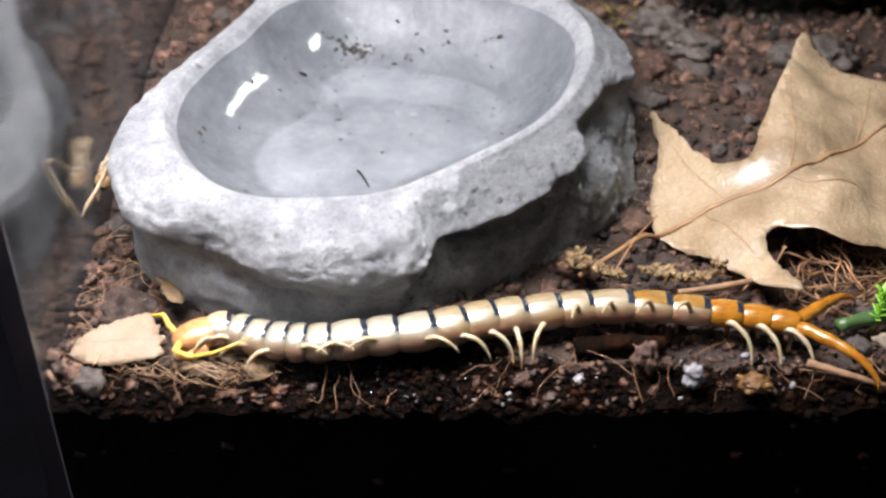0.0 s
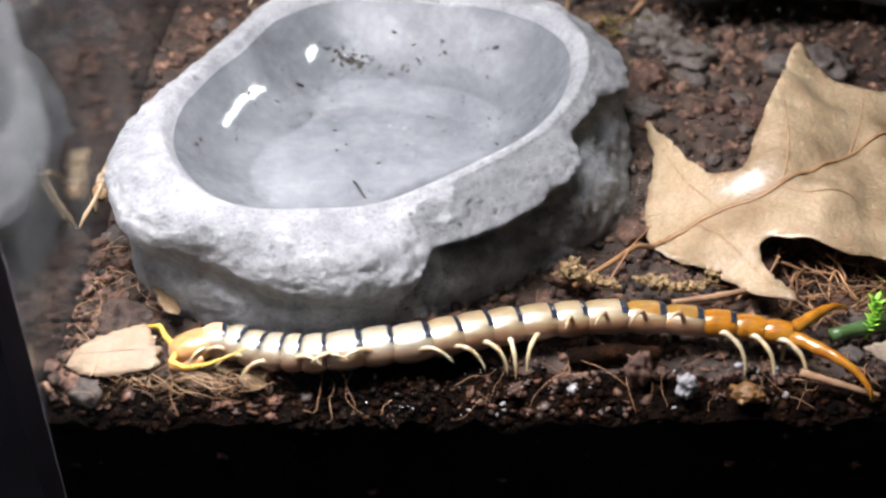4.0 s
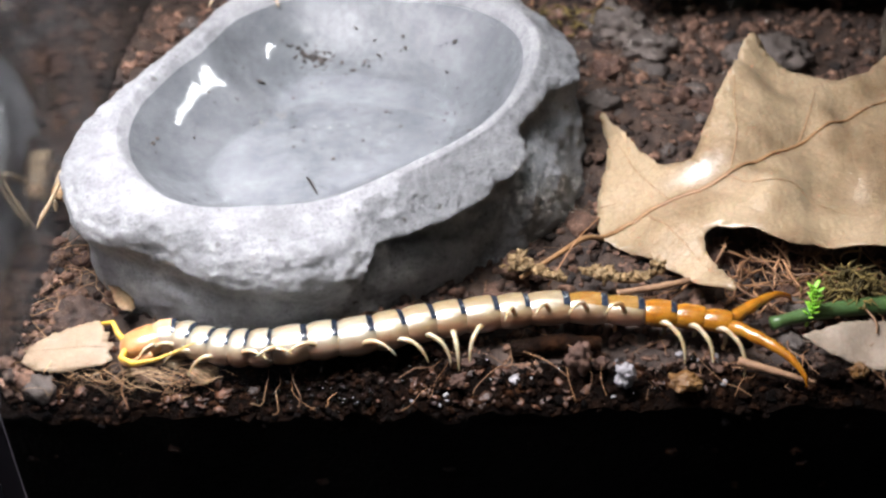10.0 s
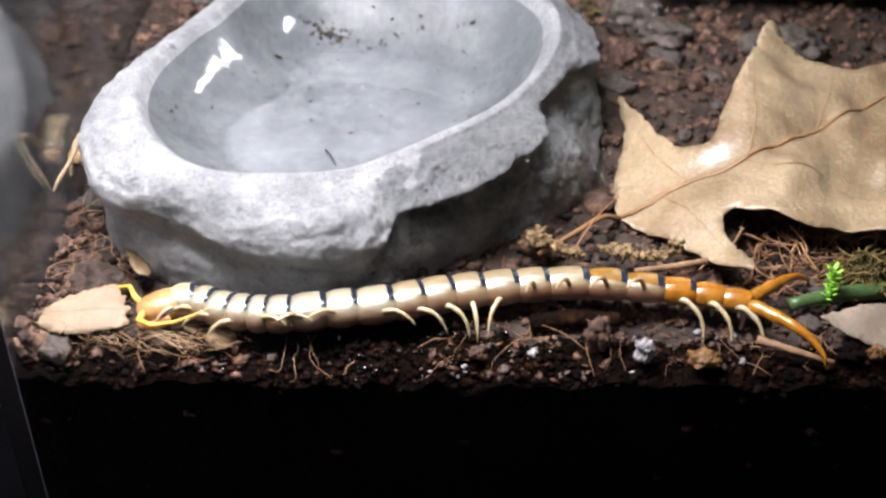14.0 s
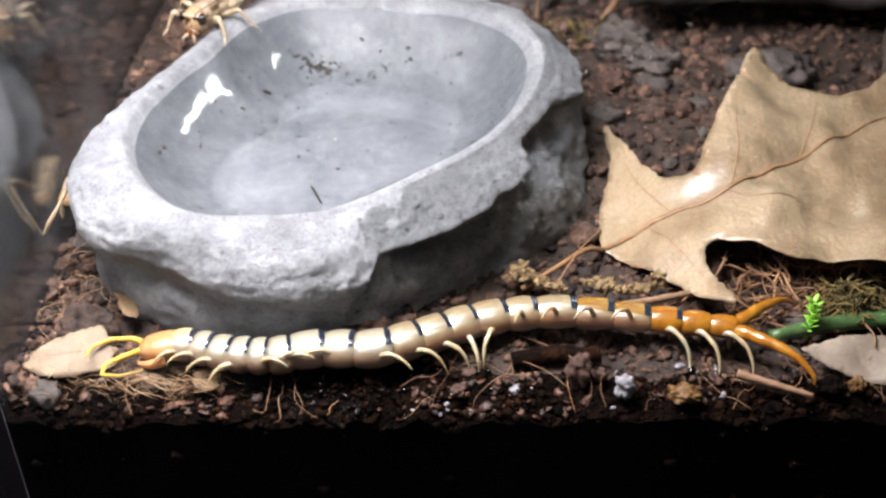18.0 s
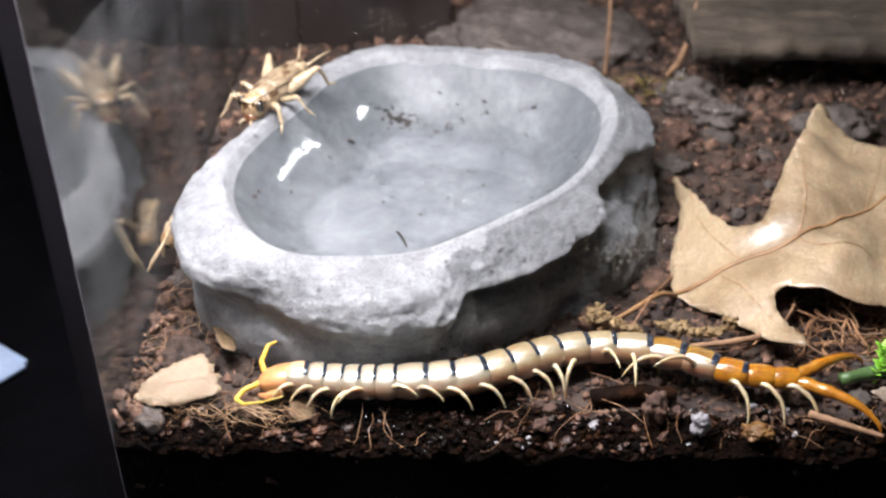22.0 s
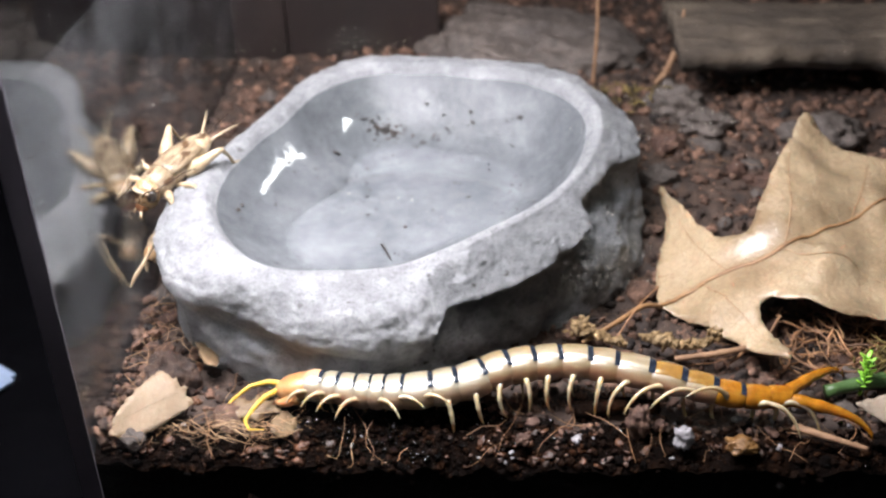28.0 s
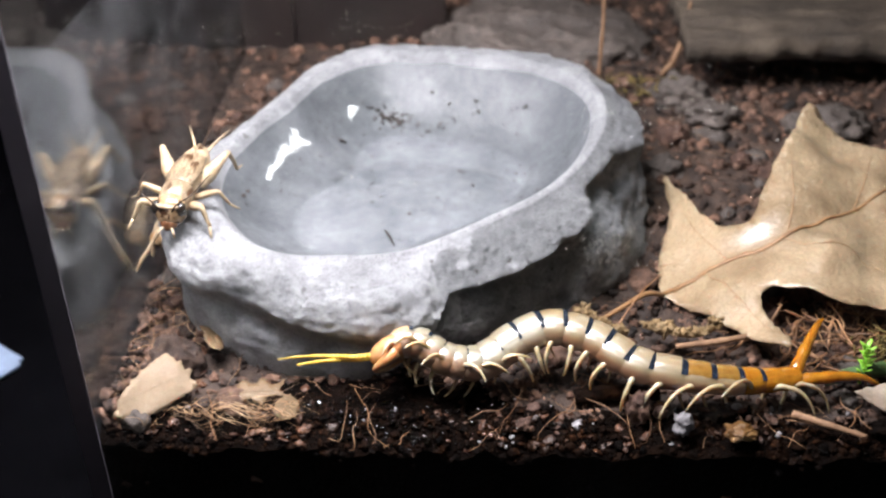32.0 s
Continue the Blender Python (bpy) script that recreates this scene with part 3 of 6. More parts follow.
def dish_profile(deg):
    """From the foot up the broken wall to the lip, up the rough slope to the rim, and down into the basin."""
    base, inner, rim = [cyclic(r, deg) for r in (R_BASE, R_INNER, Z_RIM)]
    lip, low = lip_at(deg)
    c, s = math.cos(radians(deg)), math.sin(radians(deg))
    rim += 0.05 * noise.noise(Vector((c * 4, s * 4, 5.0))) * (1 - step(-110, -90, deg) * (1 - step(-40, -20, deg)))
    wide = min(lip - inner - 0.05, 0.22 + 0.16 * step(-30, 0, deg) + 0.2 * (1 - step(-130, -100, deg)))
    edge = inner + max(0.1, wide)
    # sharp and hollowed under the lip at the right, rounded like a worn boulder at the left
    sharp = step(-84, -80, deg) * (1 - step(20, 50, deg))
    hollow = 0.06 + 0.1 * step(-80, -70, deg) * (1 - step(-45, -35, deg)) + 0.16 * step(-160, -140, deg) * (1 - step(-100, -86, deg)) + sharp * (0.1 + 0.24 * (1 - step(-60, -40, deg)) - 0.1 * step(-36, -28, deg))
    foot = min(base, lip + 0.8)
    # a shelf in the broken wall below the right-hand slope
    shelf = 0.3 * step(-80, -74, deg) * (1 - step(-66, -50, deg)) + 0.28 * step(-42, -34, deg) * (1 - step(-24, -14, deg))
    room, tall = lip - edge, rim - low
    groove = 0.12 * step(-106, -98, deg) * (1 - step(-80, -70, deg))
    broken = [(lip - hollow, 0.8 * low), (lip - 0.05, low - 0.06), (lip, low), (lip - min(0.07, 0.3 * room), low + min(0.07, 0.35 * tall)),
              (0.6 * lip + 0.4 * edge + min(0.03, 0.1 * room), 0.55 * low + 0.45 * rim), (0.2 * lip + 0.8 * edge, 0.17 * low + 0.83 * rim), (edge + min(0.04, 0.2 * room), rim - min(0.06, 0.4 * tall))]
    worn = [(lip - 0.04 - 0.5 * hollow, 0.74 * low), (lip - 0.01, low - 0.1), (lip, low + 0.04 * tall), (edge + 0.95 * room, low + 0.32 * tall), (edge + 0.74 * room, low + 0.68 * tall), (edge + 0.4 * room, low + 0.9 * tall - groove), (edge + 0.12 * room, rim - 0.03 - 0.5 * groove)]
    slope = [tuple(sharp * p + (1 - sharp) * q for p, q in zip(*pair)) for pair in zip(broken, worn)]
    run = [inner - 0.03 - basin_slope(deg) * k for k in (0.12, 0.3, 0.5, 0.75, 1.0)]
    return [(foot - 0.1, -0.25), (foot - 0.04, 0.12 * low), (foot + 0.3 * (lip - foot) - 0.4 * hollow + 0.5 * shelf, 0.42 * low), (foot + 0.6 * (lip - foot) - hollow + shelf, 0.62 * low), *slope,
            (edge - 0.06, rim + 0.0), (0.5 * (inner + edge), rim + 0.03), (inner + 0.05, rim + 0.01), (inner - 0.03, rim - 0.08),
            *[(q, basin_z(deg, q)) for q in run], (min(inner * 0.45, 0.5 * run[-1]), 1.07), (0.02, 1.07)]


def build_dish():
    bm, turns = bmesh.new(), 420
    columns = []
    for a in range(turns):
        deg = -180 + 360 * a / turns
        c, s = math.cos(radians(deg)), math.sin(radians(deg))
        nodes = dish_profile(deg)
        prof = np.vstack([spline(nodes[:14], 64), spline(nodes[13:], 34)[1:]])
        column = []
        for k, (r, z) in enumerate(prof):
            q = Vector((r * c, r * s, z))
            outside = 1.0 if k < 48 else max(0.0, (62 - k) / 14)
            coarse, mid, fine = noise.fractal(q * 0.9, 0.9, 2, 3), noise.noise(q * 2.3 + Vector((3, 1, 7))), noise.fractal(q * 7.0, 0.7, 2, 4)
            chips = abs(noise.noise(q * 1.5 + Vector((1, 8, 2))))
            pits = max(0.0, noise.noise(q * 5.5 + Vector((7, 7, 1))) - 0.25)
            smooth = 0.45 + 0.55 * step(-100, -80, deg) * (1 - step(60, 100, deg))
            push = outside * (0.07 * coarse - 0.13 * smooth * chips + 0.03 + 0.05 * mid + smooth * (0.04 * fine - 0.10 * pits)) + 0.006 * fine
            column.append(bm.verts.new((q.x + push * c, q.y + push * s, z + outside * (0.03 * mid + 0.025 * fine - 0.04 * pits) + 0.004 * fine)))
        columns.append(column)
    for a in range(turns):
        c0, c1 = columns[a], columns[(a + 1) % turns]
        for k in range(len(c0) - 1):
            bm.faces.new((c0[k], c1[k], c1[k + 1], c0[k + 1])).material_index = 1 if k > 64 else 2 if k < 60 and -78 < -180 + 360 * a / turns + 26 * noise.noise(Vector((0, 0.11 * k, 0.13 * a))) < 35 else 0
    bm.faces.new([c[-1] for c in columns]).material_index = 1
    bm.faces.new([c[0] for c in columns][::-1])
    single("water_dish", bm, [M_DISH, M_BASIN, M_ROUGH_SHADE], "grey rough rock-shaped resin water dish resting on soil", "water dish", (*DISH, 0))
    wet = bmesh.new()
    wet.faces.new([wet.verts.new(((cyclic(R_INNER, g) - 0.3 * basin_slope(g)) * math.cos(radians(g)), (cyclic(R_INNER, g) - 0.3 * basin_slope(g)) * math.sin(radians(g)), 0)) for g in range(-180, 180, 3)])
    water = single("water", wet, M_WATER, "shallow clear water standing in the dish", "water", (*DISH, 1.115), kind="structure")
    water.visible_shadow = False


def flecks(name, label, category, spots, mat, seed, size, flat=0.4, level=1, parent=None):
    """Many small uneven grains as one mesh."""
    rnd = random.Random(seed)
    cell = bmesh.new()
    bmesh.ops.create_icosphere(cell, subdivisions=level, radius=1.0)
    shape, tris = np.array([v.co[:] for v in cell.verts]), np.array([[v.index for v in f.verts] for f in cell.faces])
    cell.free()
    verts, faces = [], []
    for x, y, z, scale in spots:
        r = np.array([rnd.uniform(0.6, 1.4), rnd.uniform(0.6, 1.4), rnd.uniform(0.6, 1.2) * flat]) * size * scale
        turn = np.array(Euler((rnd.uniform(-0.6, 0.6), rnd.uniform(-0.6, 0.6), rnd.uniform(0, 6.3))).to_matrix())
        lump = shape * (1 + np.array([[rnd.uniform(-0.42, 0.42)] for _ in shape]))
        faces.append(tris + len(shape) * len(verts))
        verts.append((lump * r) @ turn.T + (x, y, z))
    me = bpy.data.meshes.new(name)
    me.from_pydata((np.concatenate(verts) * CM).tolist(), [], np.concatenate(faces).tolist())
    me.materials.append(mat)
    me.polygons.foreach_set("use_smooth", [level > 1] * len(me.polygons))
    ob = new(name, me)
    return tagged(ob, label, category, kind="stuff")


def in_dish(x, y, grow=0.0):
    dx, dy = x - DISH[0], y - DISH[1]
    return math.hypot(dx, dy) < cyclic(R_BASE, math.degrees(math.atan2(dy, dx))) + grow


def bed(x, y):
    dx, dy = x - DISH[0], y - DISH[1]
    return basin_z(math.degrees(math.atan2(dy, dx)), math.hypot(dx, dy))


def build_debris():
    rnd = random.Random(5)
    spots = []
    while len(spots) < 210:
        a, u = rnd.uniform(-180, 180), math.sqrt(rnd.random())
        r = u * (cyclic(R_INNER, a) - 0.45)
        x, y = DISH[0] + r * math.cos(radians(a)), DISH[1] + r * math.sin(radians(a))
        if rnd.random() < 0.35 + 0.12 * (y + 2):
            spots.append((x, y, basin_z(a, r) + 0.03, rnd.choice((0.3, 0.35, 0.45, 0.45, 0.6, 0.8, 1.1))))
    for _ in range(80):
        far = rnd.random() < 0.4
        x, y = (rnd.gauss(0.4, 0.5), rnd.gauss(3.2, 0.22)) if far else (rnd.gauss(-0.4, 0.26), rnd.gauss(3.52, 0.09))
        spots.append((x, y, bed(x, y) + 0.015, rnd.choice((0.5, 0.8, 1.2)) if far else rnd.choice((0.8, 1.2, 1.8))))
    spots += [(x, y, bed(x, y) + 0.02, size) for x, y, size in ((-1.37, 2.26, 2.6), (2.6, 3.0, 2.2), (-0.7, 2.0, 1.4), (0.5, 3.9, 2.2))]
    flecks("dish_debris", "dark flecks of dirt lying on the dish bottom", "dirt", spots, M_DIRT, 6, 0.036, 0.35)
    hair = bmesh.new()
    tube(hair, [(-0.12, -1.2, 0.0), (-0.02, -1.45, 0.05), (0.10, -1.75, 0.01)], [0.018, 0.022, 0.01], 6)
    single("hair_strand", hair, M_DIRT, "short dark bristle lying in the dish", "bristle", (0, 0, 1.14))


# ---- leaves ----
def leaf_level(x, y):
    u = min(x, 8.6)
    z = 1.66 + 0.354 * (u - 7) + 0.279 * y - 0.256 * (u - 7) ** 2 - 0.05 * max(0, x - 8.6)
    rib = float(np.interp(x, (5.0, 6.3, 7.2, 8.2, 9.3, 10.45, 12.0), (-1.95, -1.58, -1.58, -1.02, -0.26, 0.36, 1.0)))
    off = y - rib
    z += 0.10 - 0.10 * math.exp(-((off / 0.4) ** 2)) + 0.06 * math.sin(2.4 * x + 1.5 * abs(off)) * min(1.0, abs(off)) + 0.05 * max(0.0, abs(off) - 1.0) ** 2
    z += 0.16 * noise.noise(Vector((x * 0.9, y * 0.9, 3.3))) + 0.09 * noise.noise(Vector((x * 2.2, y * 2.2, 1.1)))
    low = ground_z(x, y) + 0.14
    return z if z > low + 0.2 else low + 0.2 * math.exp((z - low - 0.2) / 0.2)


def blade(outline, level, samples, step, thick, seed):
    """A thin leaf blade: a closed smooth outline filled with fine triangles at the given level."""
    from mathutils.geometry import delaunay_2d_cdt
    rnd = random.Random(seed)
    ring = spline(list(outline) + [outline[0]], samples)[:-1]
    ring = [Vector((x + 0.012 * rnd.gauss(0, 1), y + 0.012 * rnd.gauss(0, 1))) for x, y in ring]
    (x0, y0), (x1, y1) = np.min([v[:] for v in ring], 0), np.max([v[:] for v in ring], 0)
    inner = [Vector((x + rnd.uniform(-0.2, 0.2) * step, y + rnd.uniform(-0.2, 0.2) * step)) for x in np.arange(x0, x1, step) for y in np.arange(y0, y1, step)]
    n = len(ring)
    flat, _, faces, *_ = delaunay_2d_cdt(ring + inner, [(k, (k + 1) % n) for k in range(n)], [list(range(n))], 1, 1e-5)
    bm = bmesh.new()
    verts = [bm.verts.new((v.x, v.y, level(v.x, v.y))) for v in flat]
    for f in faces:
        bm.faces.new([verts[k] for k in f])
    loose = [v for v in bm.verts if not v.link_faces]
    bmesh.ops.delete(bm, geom=loose, context="VERTS")
    bmesh.ops.recalc_face_normals(bm, faces=bm.faces)
    bmesh.ops.solidify(bm, geom=bm.faces[:], thickness=thick)
    return bm


OAK = [(5.05, -1.95), (5.12, -1.0), (5.36, -0.1), (5.48, 0.5), (5.42, 1.2), (5.72, 0.6), (6.0, -0.3), (6.35, -0.85), (6.74, -1.0), (7.05, -0.4), (7.7, 0.75), (8.34, 1.9), (8.75, 1.5), (9.2, 1.15),
       (9.8, 1.0), (10.4, 1.1), (11.3, 1.8), (12.0, 0.8), (11.5, -0.4), (12.3, -1.6), (11.1, -2.3), (10.2, -3.3), (9.55, -3.35), (8.8, -3.2), (8.0, -3.15), (7.32, -2.85), (6.78, -2.6), (6.62, -2.9),
       (6.75, -3.45), (6.9, -4.1), (6.66, -3.92), (6.36, -3.5), (6.04, -2.98), (5.6, -2.4)]


def vein(points, radii, level=leaf_level, lift=0.03):
    bm = bmesh.new()
    path = spline(points, 36)
    tube(bm, [(x, y, level(x, y) + lift) for x, y in path], radii, 8, 0.6, n=80)
    return bm


def build_oak_leaf():
    e = thing("oak_leaf", "large dry tan oak leaf with curled lobes lying on soil", "leaf")
    b = part("leaf_blade", blade(OAK, leaf_level, 260, 0.16, 0.03, 2), M_LEAF, e)
    part("midrib", vein([(4.98, -1.95), (5.6, -1.62), (6.34, -1.58), (7.19, -1.58), (8.2, -1.02), (9.33, -0.26), (10.45, 0.36), (11.7, 0.9)], [0.05, 0.044, 0.036, 0.028, 0.018], lift=0.014), M_VEIN, e, "slender reddish-brown midrib")
    for pts in ([(7.3, -1.52), (7.52, -0.84), (7.6, -0.2), (7.75, 0.6)], [(6.34, -1.58), (5.9, -0.7), (5.62, 0.4)], [(7.2, -1.58), (7.7, -1.91), (8.38, -2.04), (9.25, -2.54)], [(5.9, -1.6), (6.23, -2.43), (6.7, -3.6)], [(8.72, -0.65), (9.07, 0.0), (9.4, 0.8)]):
        part("side_vein", vein(pts, [0.016, 0.012, 0.006], lift=0.008), M_SIDE_VEIN, e)
    stalk = bmesh.new()
    tube(stalk, [(3.55, -3.2, 0.34), (4.2, -2.75, 0.48), (4.7, -2.3, 0.5), (5.08, -1.95, leaf_level(5.08, -1.95) + 0.02)], [0.04, 0.045, 0.048, 0.05], 8)
    part("stalk", stalk, M_VEIN, e, "thin brown leaf stalk")


FLAKE_EDGE = [(-0.72, -0.16), (-0.55, 0.06), (-0.3, 0.22), (0.0, 0.36), (0.3, 0.45), (0.47, 0.46), (0.52, 0.3), (0.64, 0.24), (0.6, 0.12), (0.72, 0.04), (0.64, -0.08), (0.7, -0.22), (0.5, -0.3), (0.2, -0.36), (-0.2, -0.38), (-0.5, -0.3)]


POINTED_EDGE = [(-1.25, 0.1), (-0.8, 0.3), (-0.2, 0.42), (0.5, 0.45), (1.2, 0.4), (1.5, 0.1), (1.3, -0.25), (0.6, -0.36), (0.0, -0.4), (-0.5, -0.26), (-0.9, -0.1)]
SCRAP_EDGE = [(-0.55, -0.05), (-0.3, 0.1), (-0.2, 0.28), (0.0, 0.16), (0.12, 0.3), (0.3, 0.14), (0.5, 0.2), (0.42, 0.0), (0.55, -0.14), (0.25, -0.1), (0.1, -0.24), (-0.1, -0.12), (-0.3, -0.22)]


def small_leaf(name, label, length, width, seed, mat, at, turn=(0, 0, 0), edge=None):
    rnd = random.Random(seed)
    half = [(-0.5 * length, 0.02), (-0.42 * length, 0.3 * width), (-0.15 * length, 0.5 * width), (0.2 * length, 0.46 * width), (0.42 * length, 0.36 * width), (0.5 * length, 0.1 * width),
            (0.44 * length, -0.32 * width), (0.15 * length, -0.5 * width), (-0.2 * length, -0.48 * width), (-0.44 * length, -0.28 * width)]
    half = [(x + rnd.gauss(0, 0.035) * length, y + rnd.gauss(0, 0.07) * width) for x, y in half]
    half = edge or half
    bend = rnd.uniform(0.10, 0.25)
    e = thing(name, label, "leaf", at, turn=turn)
    lev = lambda x, y: -bend * (y / width) ** 2 * width + 0.04 * noise.noise(Vector((x * 2, y * 2, seed))) * length + 0.06
    part("leaf_blade", blade(half, lev, 90, 0.11, 0.012, seed), mat, e)
    part("midrib", vein([(-0.47 * length, 0.0), (0, 0.02 * width), (0.46 * length, 0.0)], [0.006, 0.007, 0.004], lev, 0.002), mat, e)
    return e


# ---- loose things on the soil ----
def build_soil_bits():
    rnd = random.Random(11)
    spots, wet, near = [], [], []
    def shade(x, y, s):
        (wet if y < damp_shade_edge(x) else spots).append((x, y, ground_z(x, y) + 0.02 * s, s))
    while len(spots) < 8500:
        y = -5.35 + 19 * rnd.random() ** 1.6
        x = rnd.uniform(pane_x(y) + 0.1, 13.5)
        if in_dish(x, y, -0.15) or (x < -2.0 and rnd.random() < 0.45):
            continue
        s = rnd.choice((0.25, 0.3, 0.4, 0.4, 0.5, 0.6, 0.8, 1.0, 1.3, 1.7)) * (1 + 0.03 * (y + 5))
        if y < -4.4:
            s *= 0.6
        shade(x, y, s)
    flecks("soil_crumbs", "loose brown crumbs and grit scattered over the soil", "soil", spots, M_CRUMB, 12, 0.064, 0.8, 2)
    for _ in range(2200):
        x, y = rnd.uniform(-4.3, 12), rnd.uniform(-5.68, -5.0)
        (wet if y < damp_shade_edge(x) + 0.2 or rnd.random() < 0.5 else spots).append((x, y, ground_z(x, y) + 0.005, rnd.choice((0.25, 0.3, 0.4, 0.5, 0.7, 1.0, 1.6))))
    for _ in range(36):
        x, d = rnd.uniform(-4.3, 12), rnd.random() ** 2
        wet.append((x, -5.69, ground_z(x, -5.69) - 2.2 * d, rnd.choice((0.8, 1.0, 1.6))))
    flecks("wet_crumbs", "wet crumbs along the front glass, darkened with shade", "soil", wet, M_WET_DARK, 13, 0.05, 0.7, 2)
    heap = []
    for _ in range(420):
        y = rnd.uniform(-5.5, -1.8)
        x = pane_x(y) + 0.06 + 0.5 * rnd.random() ** 2
        heap.append((x, y, ground_z(x, y) + rnd.random() ** 2 * 0.45 * max(0, 1 - (x - pane_x(y)) / 0.5), rnd.choice((0.3, 0.4, 0.6, 0.8, 1.0, 1.5))))
    flecks("soil_heap", "crumbs of brown soil piled against the side glass", "soil", heap, M_CRUMB, 14, 0.075, 0.8, 2)
    # pale specks: mineral grit, and wet glints put in as pale colour
    grit = [(x, y, ground_z(x, y) + 0.03, rnd.choice((0.4, 0.6, 0.8, 1.3))) for x, y in [(rnd.choice((rnd.uniform(1.2, 7.5), rnd.uniform(-4.2, 11))), rnd.uniform(-5.6, -4.6)) for _ in range(34)]]
    flecks("grit_and_glints", "pale specks standing for grit and glints on the wet soil", "grit", grit, M_PALE, 15, 0.05, 0.7, 2)
    rust = [(x, y, ground_z(x, y) + 0.02, rnd.choice((0.6, 1.0, 1.4))) for x, y in [(rnd.choice((rnd.gauss(2.6, 0.7), rnd.gauss(-1.6, 0.5), rnd.uniform(-4, 11))), rnd.uniform(-5.62, -5.0)) for _ in range(150)]]
    flecks("rusty_bits", "rust-orange bits of bark in the wet soil", "bark bits", rust, M_RUST, 16, 0.055, 0.35, 2)
    beads = [(x, y, ground_z(x, y) + rnd.uniform(0.02, 0.07), rnd.choice((0.5, 0.7, 1.0, 1.6))) for x, y in [(rnd.choice((rnd.uniform(-2.0, 9.0), rnd.gauss(0.2, 0.9))), rnd.uniform(-5.66, -4.8)) for _ in range(170)]]
    flecks("wet_beads", "tiny wet specks glinting on the dark soil", "wet soil", beads, M_BEAD, 18, 0.034, 0.6, 2)
    shreds = [(x, y, ground_z(x, y) + rnd.uniform(0.02, 0.1), rnd.choice((0.4, 0.6, 0.8, 1.2, 1.7))) for x, y in [(rnd.uniform(-4.2, -1.0), rnd.uniform(-5.6, -3.0)) for _ in range(110)] if not in_dish(x, y, 0.1)]
    flecks("leaf_shreds", "brown shreds of rotten leaf among the roots", "leaf bits", shreds, M_RUST, 19, 0.06, 0.2, 2)
    chips = [(x, y, ground_z(x, y) + rnd.uniform(0.02, 0.08), rnd.choice((0.4, 0.6, 0.8, 1.2))) for x, y in [(rnd.uniform(2.4, 11.0), rnd.uniform(-5.5, -2.6)) for _ in range(170)]]
    flecks("bark_chips", "brown chips of bark and root on the soil", "bark bits", chips, M_CLOD, 20, 0.07, 0.3, 2)
    # single clods
    made = 0
    while made < 90:
        y = rnd.uniform(-5.4, 6.5)
        x = rnd.uniform(pane_x(y) + 0.3, 12.0)
        if in_dish(x, y, 0.1) or (y < -3.9 and x < 7 and rnd.random() < 0.8):
            continue
        r = rnd.uniform(0.14, 0.34)
        bm = bmesh.new()
        rock(bm, (0, 0, 0), (r, r * rnd.uniform(0.7, 1.0), r * rnd.uniform(0.6, 0.85)), made + 3, 0.35, 3, 1.8, 0.2)
        single("soil_clod", bm, rnd.choice((M_CRUMB, M_CRUMB, M_CLOD, M_STONE)), "small rough brown clod of earth", "clod", (x, y, ground_z(x, y) + 0.25 * r), "clods on the soil", turn=(0, 0, rnd.uniform(0, 360)))
        made += 1


def build_named_stones():
    for name, label, cat, at, size, mat, seed in (
            ("white_pebble", "crumbly white mineral lump on wet soil", "pebble", (4.98, -5.42, 0.12), (0.16, 0.14, 0.2), M_PALE, 21),
            ("tall_clod", "upright reddish-brown clod of earth", "clod", (4.30, -5.15, 0.22), (0.2, 0.18, 0.3), M_CLOD, 22),
            ("pink_pebble", "small pinkish pebble on wet soil", "pebble", (4.66, -5.11, 0.10), (0.12, 0.1, 0.1), M_CLOD, 23),
            ("amber_chip", "translucent amber-brown bark chip", "chip", (5.88, -5.5, 0.05), (0.26, 0.2, 0.12), M_AMBER, 24),
            ("pale_stone", "pinkish-brown angular stone chip on wet soil", "stone", (2.45, -5.42, 0.06), (0.12, 0.1, 0.1), M_CLOD, 25),
            ("orange_stone", "rust-orange clay stone on soil", "stone", (5.9, 3.35, 1.0), (0.36, 0.3, 0.26), M_CLOD, 26),
            ("orange_pebble", "small orange pebble by the glass", "pebble", (8.55, -5.35, 0.08), (0.13, 0.11, 0.13), M_AMBER, 27),
            ("black_stone", "shiny black wet stone", "stone", (8.15, -5.35, 0.06), (0.2, 0.16, 0.15), M_WET_DARK, 28),
            ("grey_stone", "grey-brown rounded stone on soil", "stone", (5.55, 2.1, 0.75), (0.42, 0.36, 0.3), M_STONE, 29),
            ("grey_stone", "flat grey-brown stone on soil", "stone", (6.9, 4.3, 1.05), (0.6, 0.42, 0.34), M_STONE, 30),
            ("dark_stone", "dark brown stone under the bark", "stone", (6.3, 5.2, 1.15), (0.7, 0.5, 0.5), M_STONE, 31),
            ("dark_stone", "dark brown stone behind the leaf", "stone", (9.4, 3.6, 1.1), (0.9, 0.6, 0.5), M_STONE, 32),
            ("soil_lump", "lump of fibrous brown earth beside the dish", "clod", (-3.6, -3.9, 0.05), (0.5, 0.42, 0.4), M_CRUMB, 33)):
        bm = bmesh.new()
        rock(bm, (0, 0, 0), size, seed, 0.38, 4, 1.7, 0.22)
        single(name, bm, mat, label, cat, at)


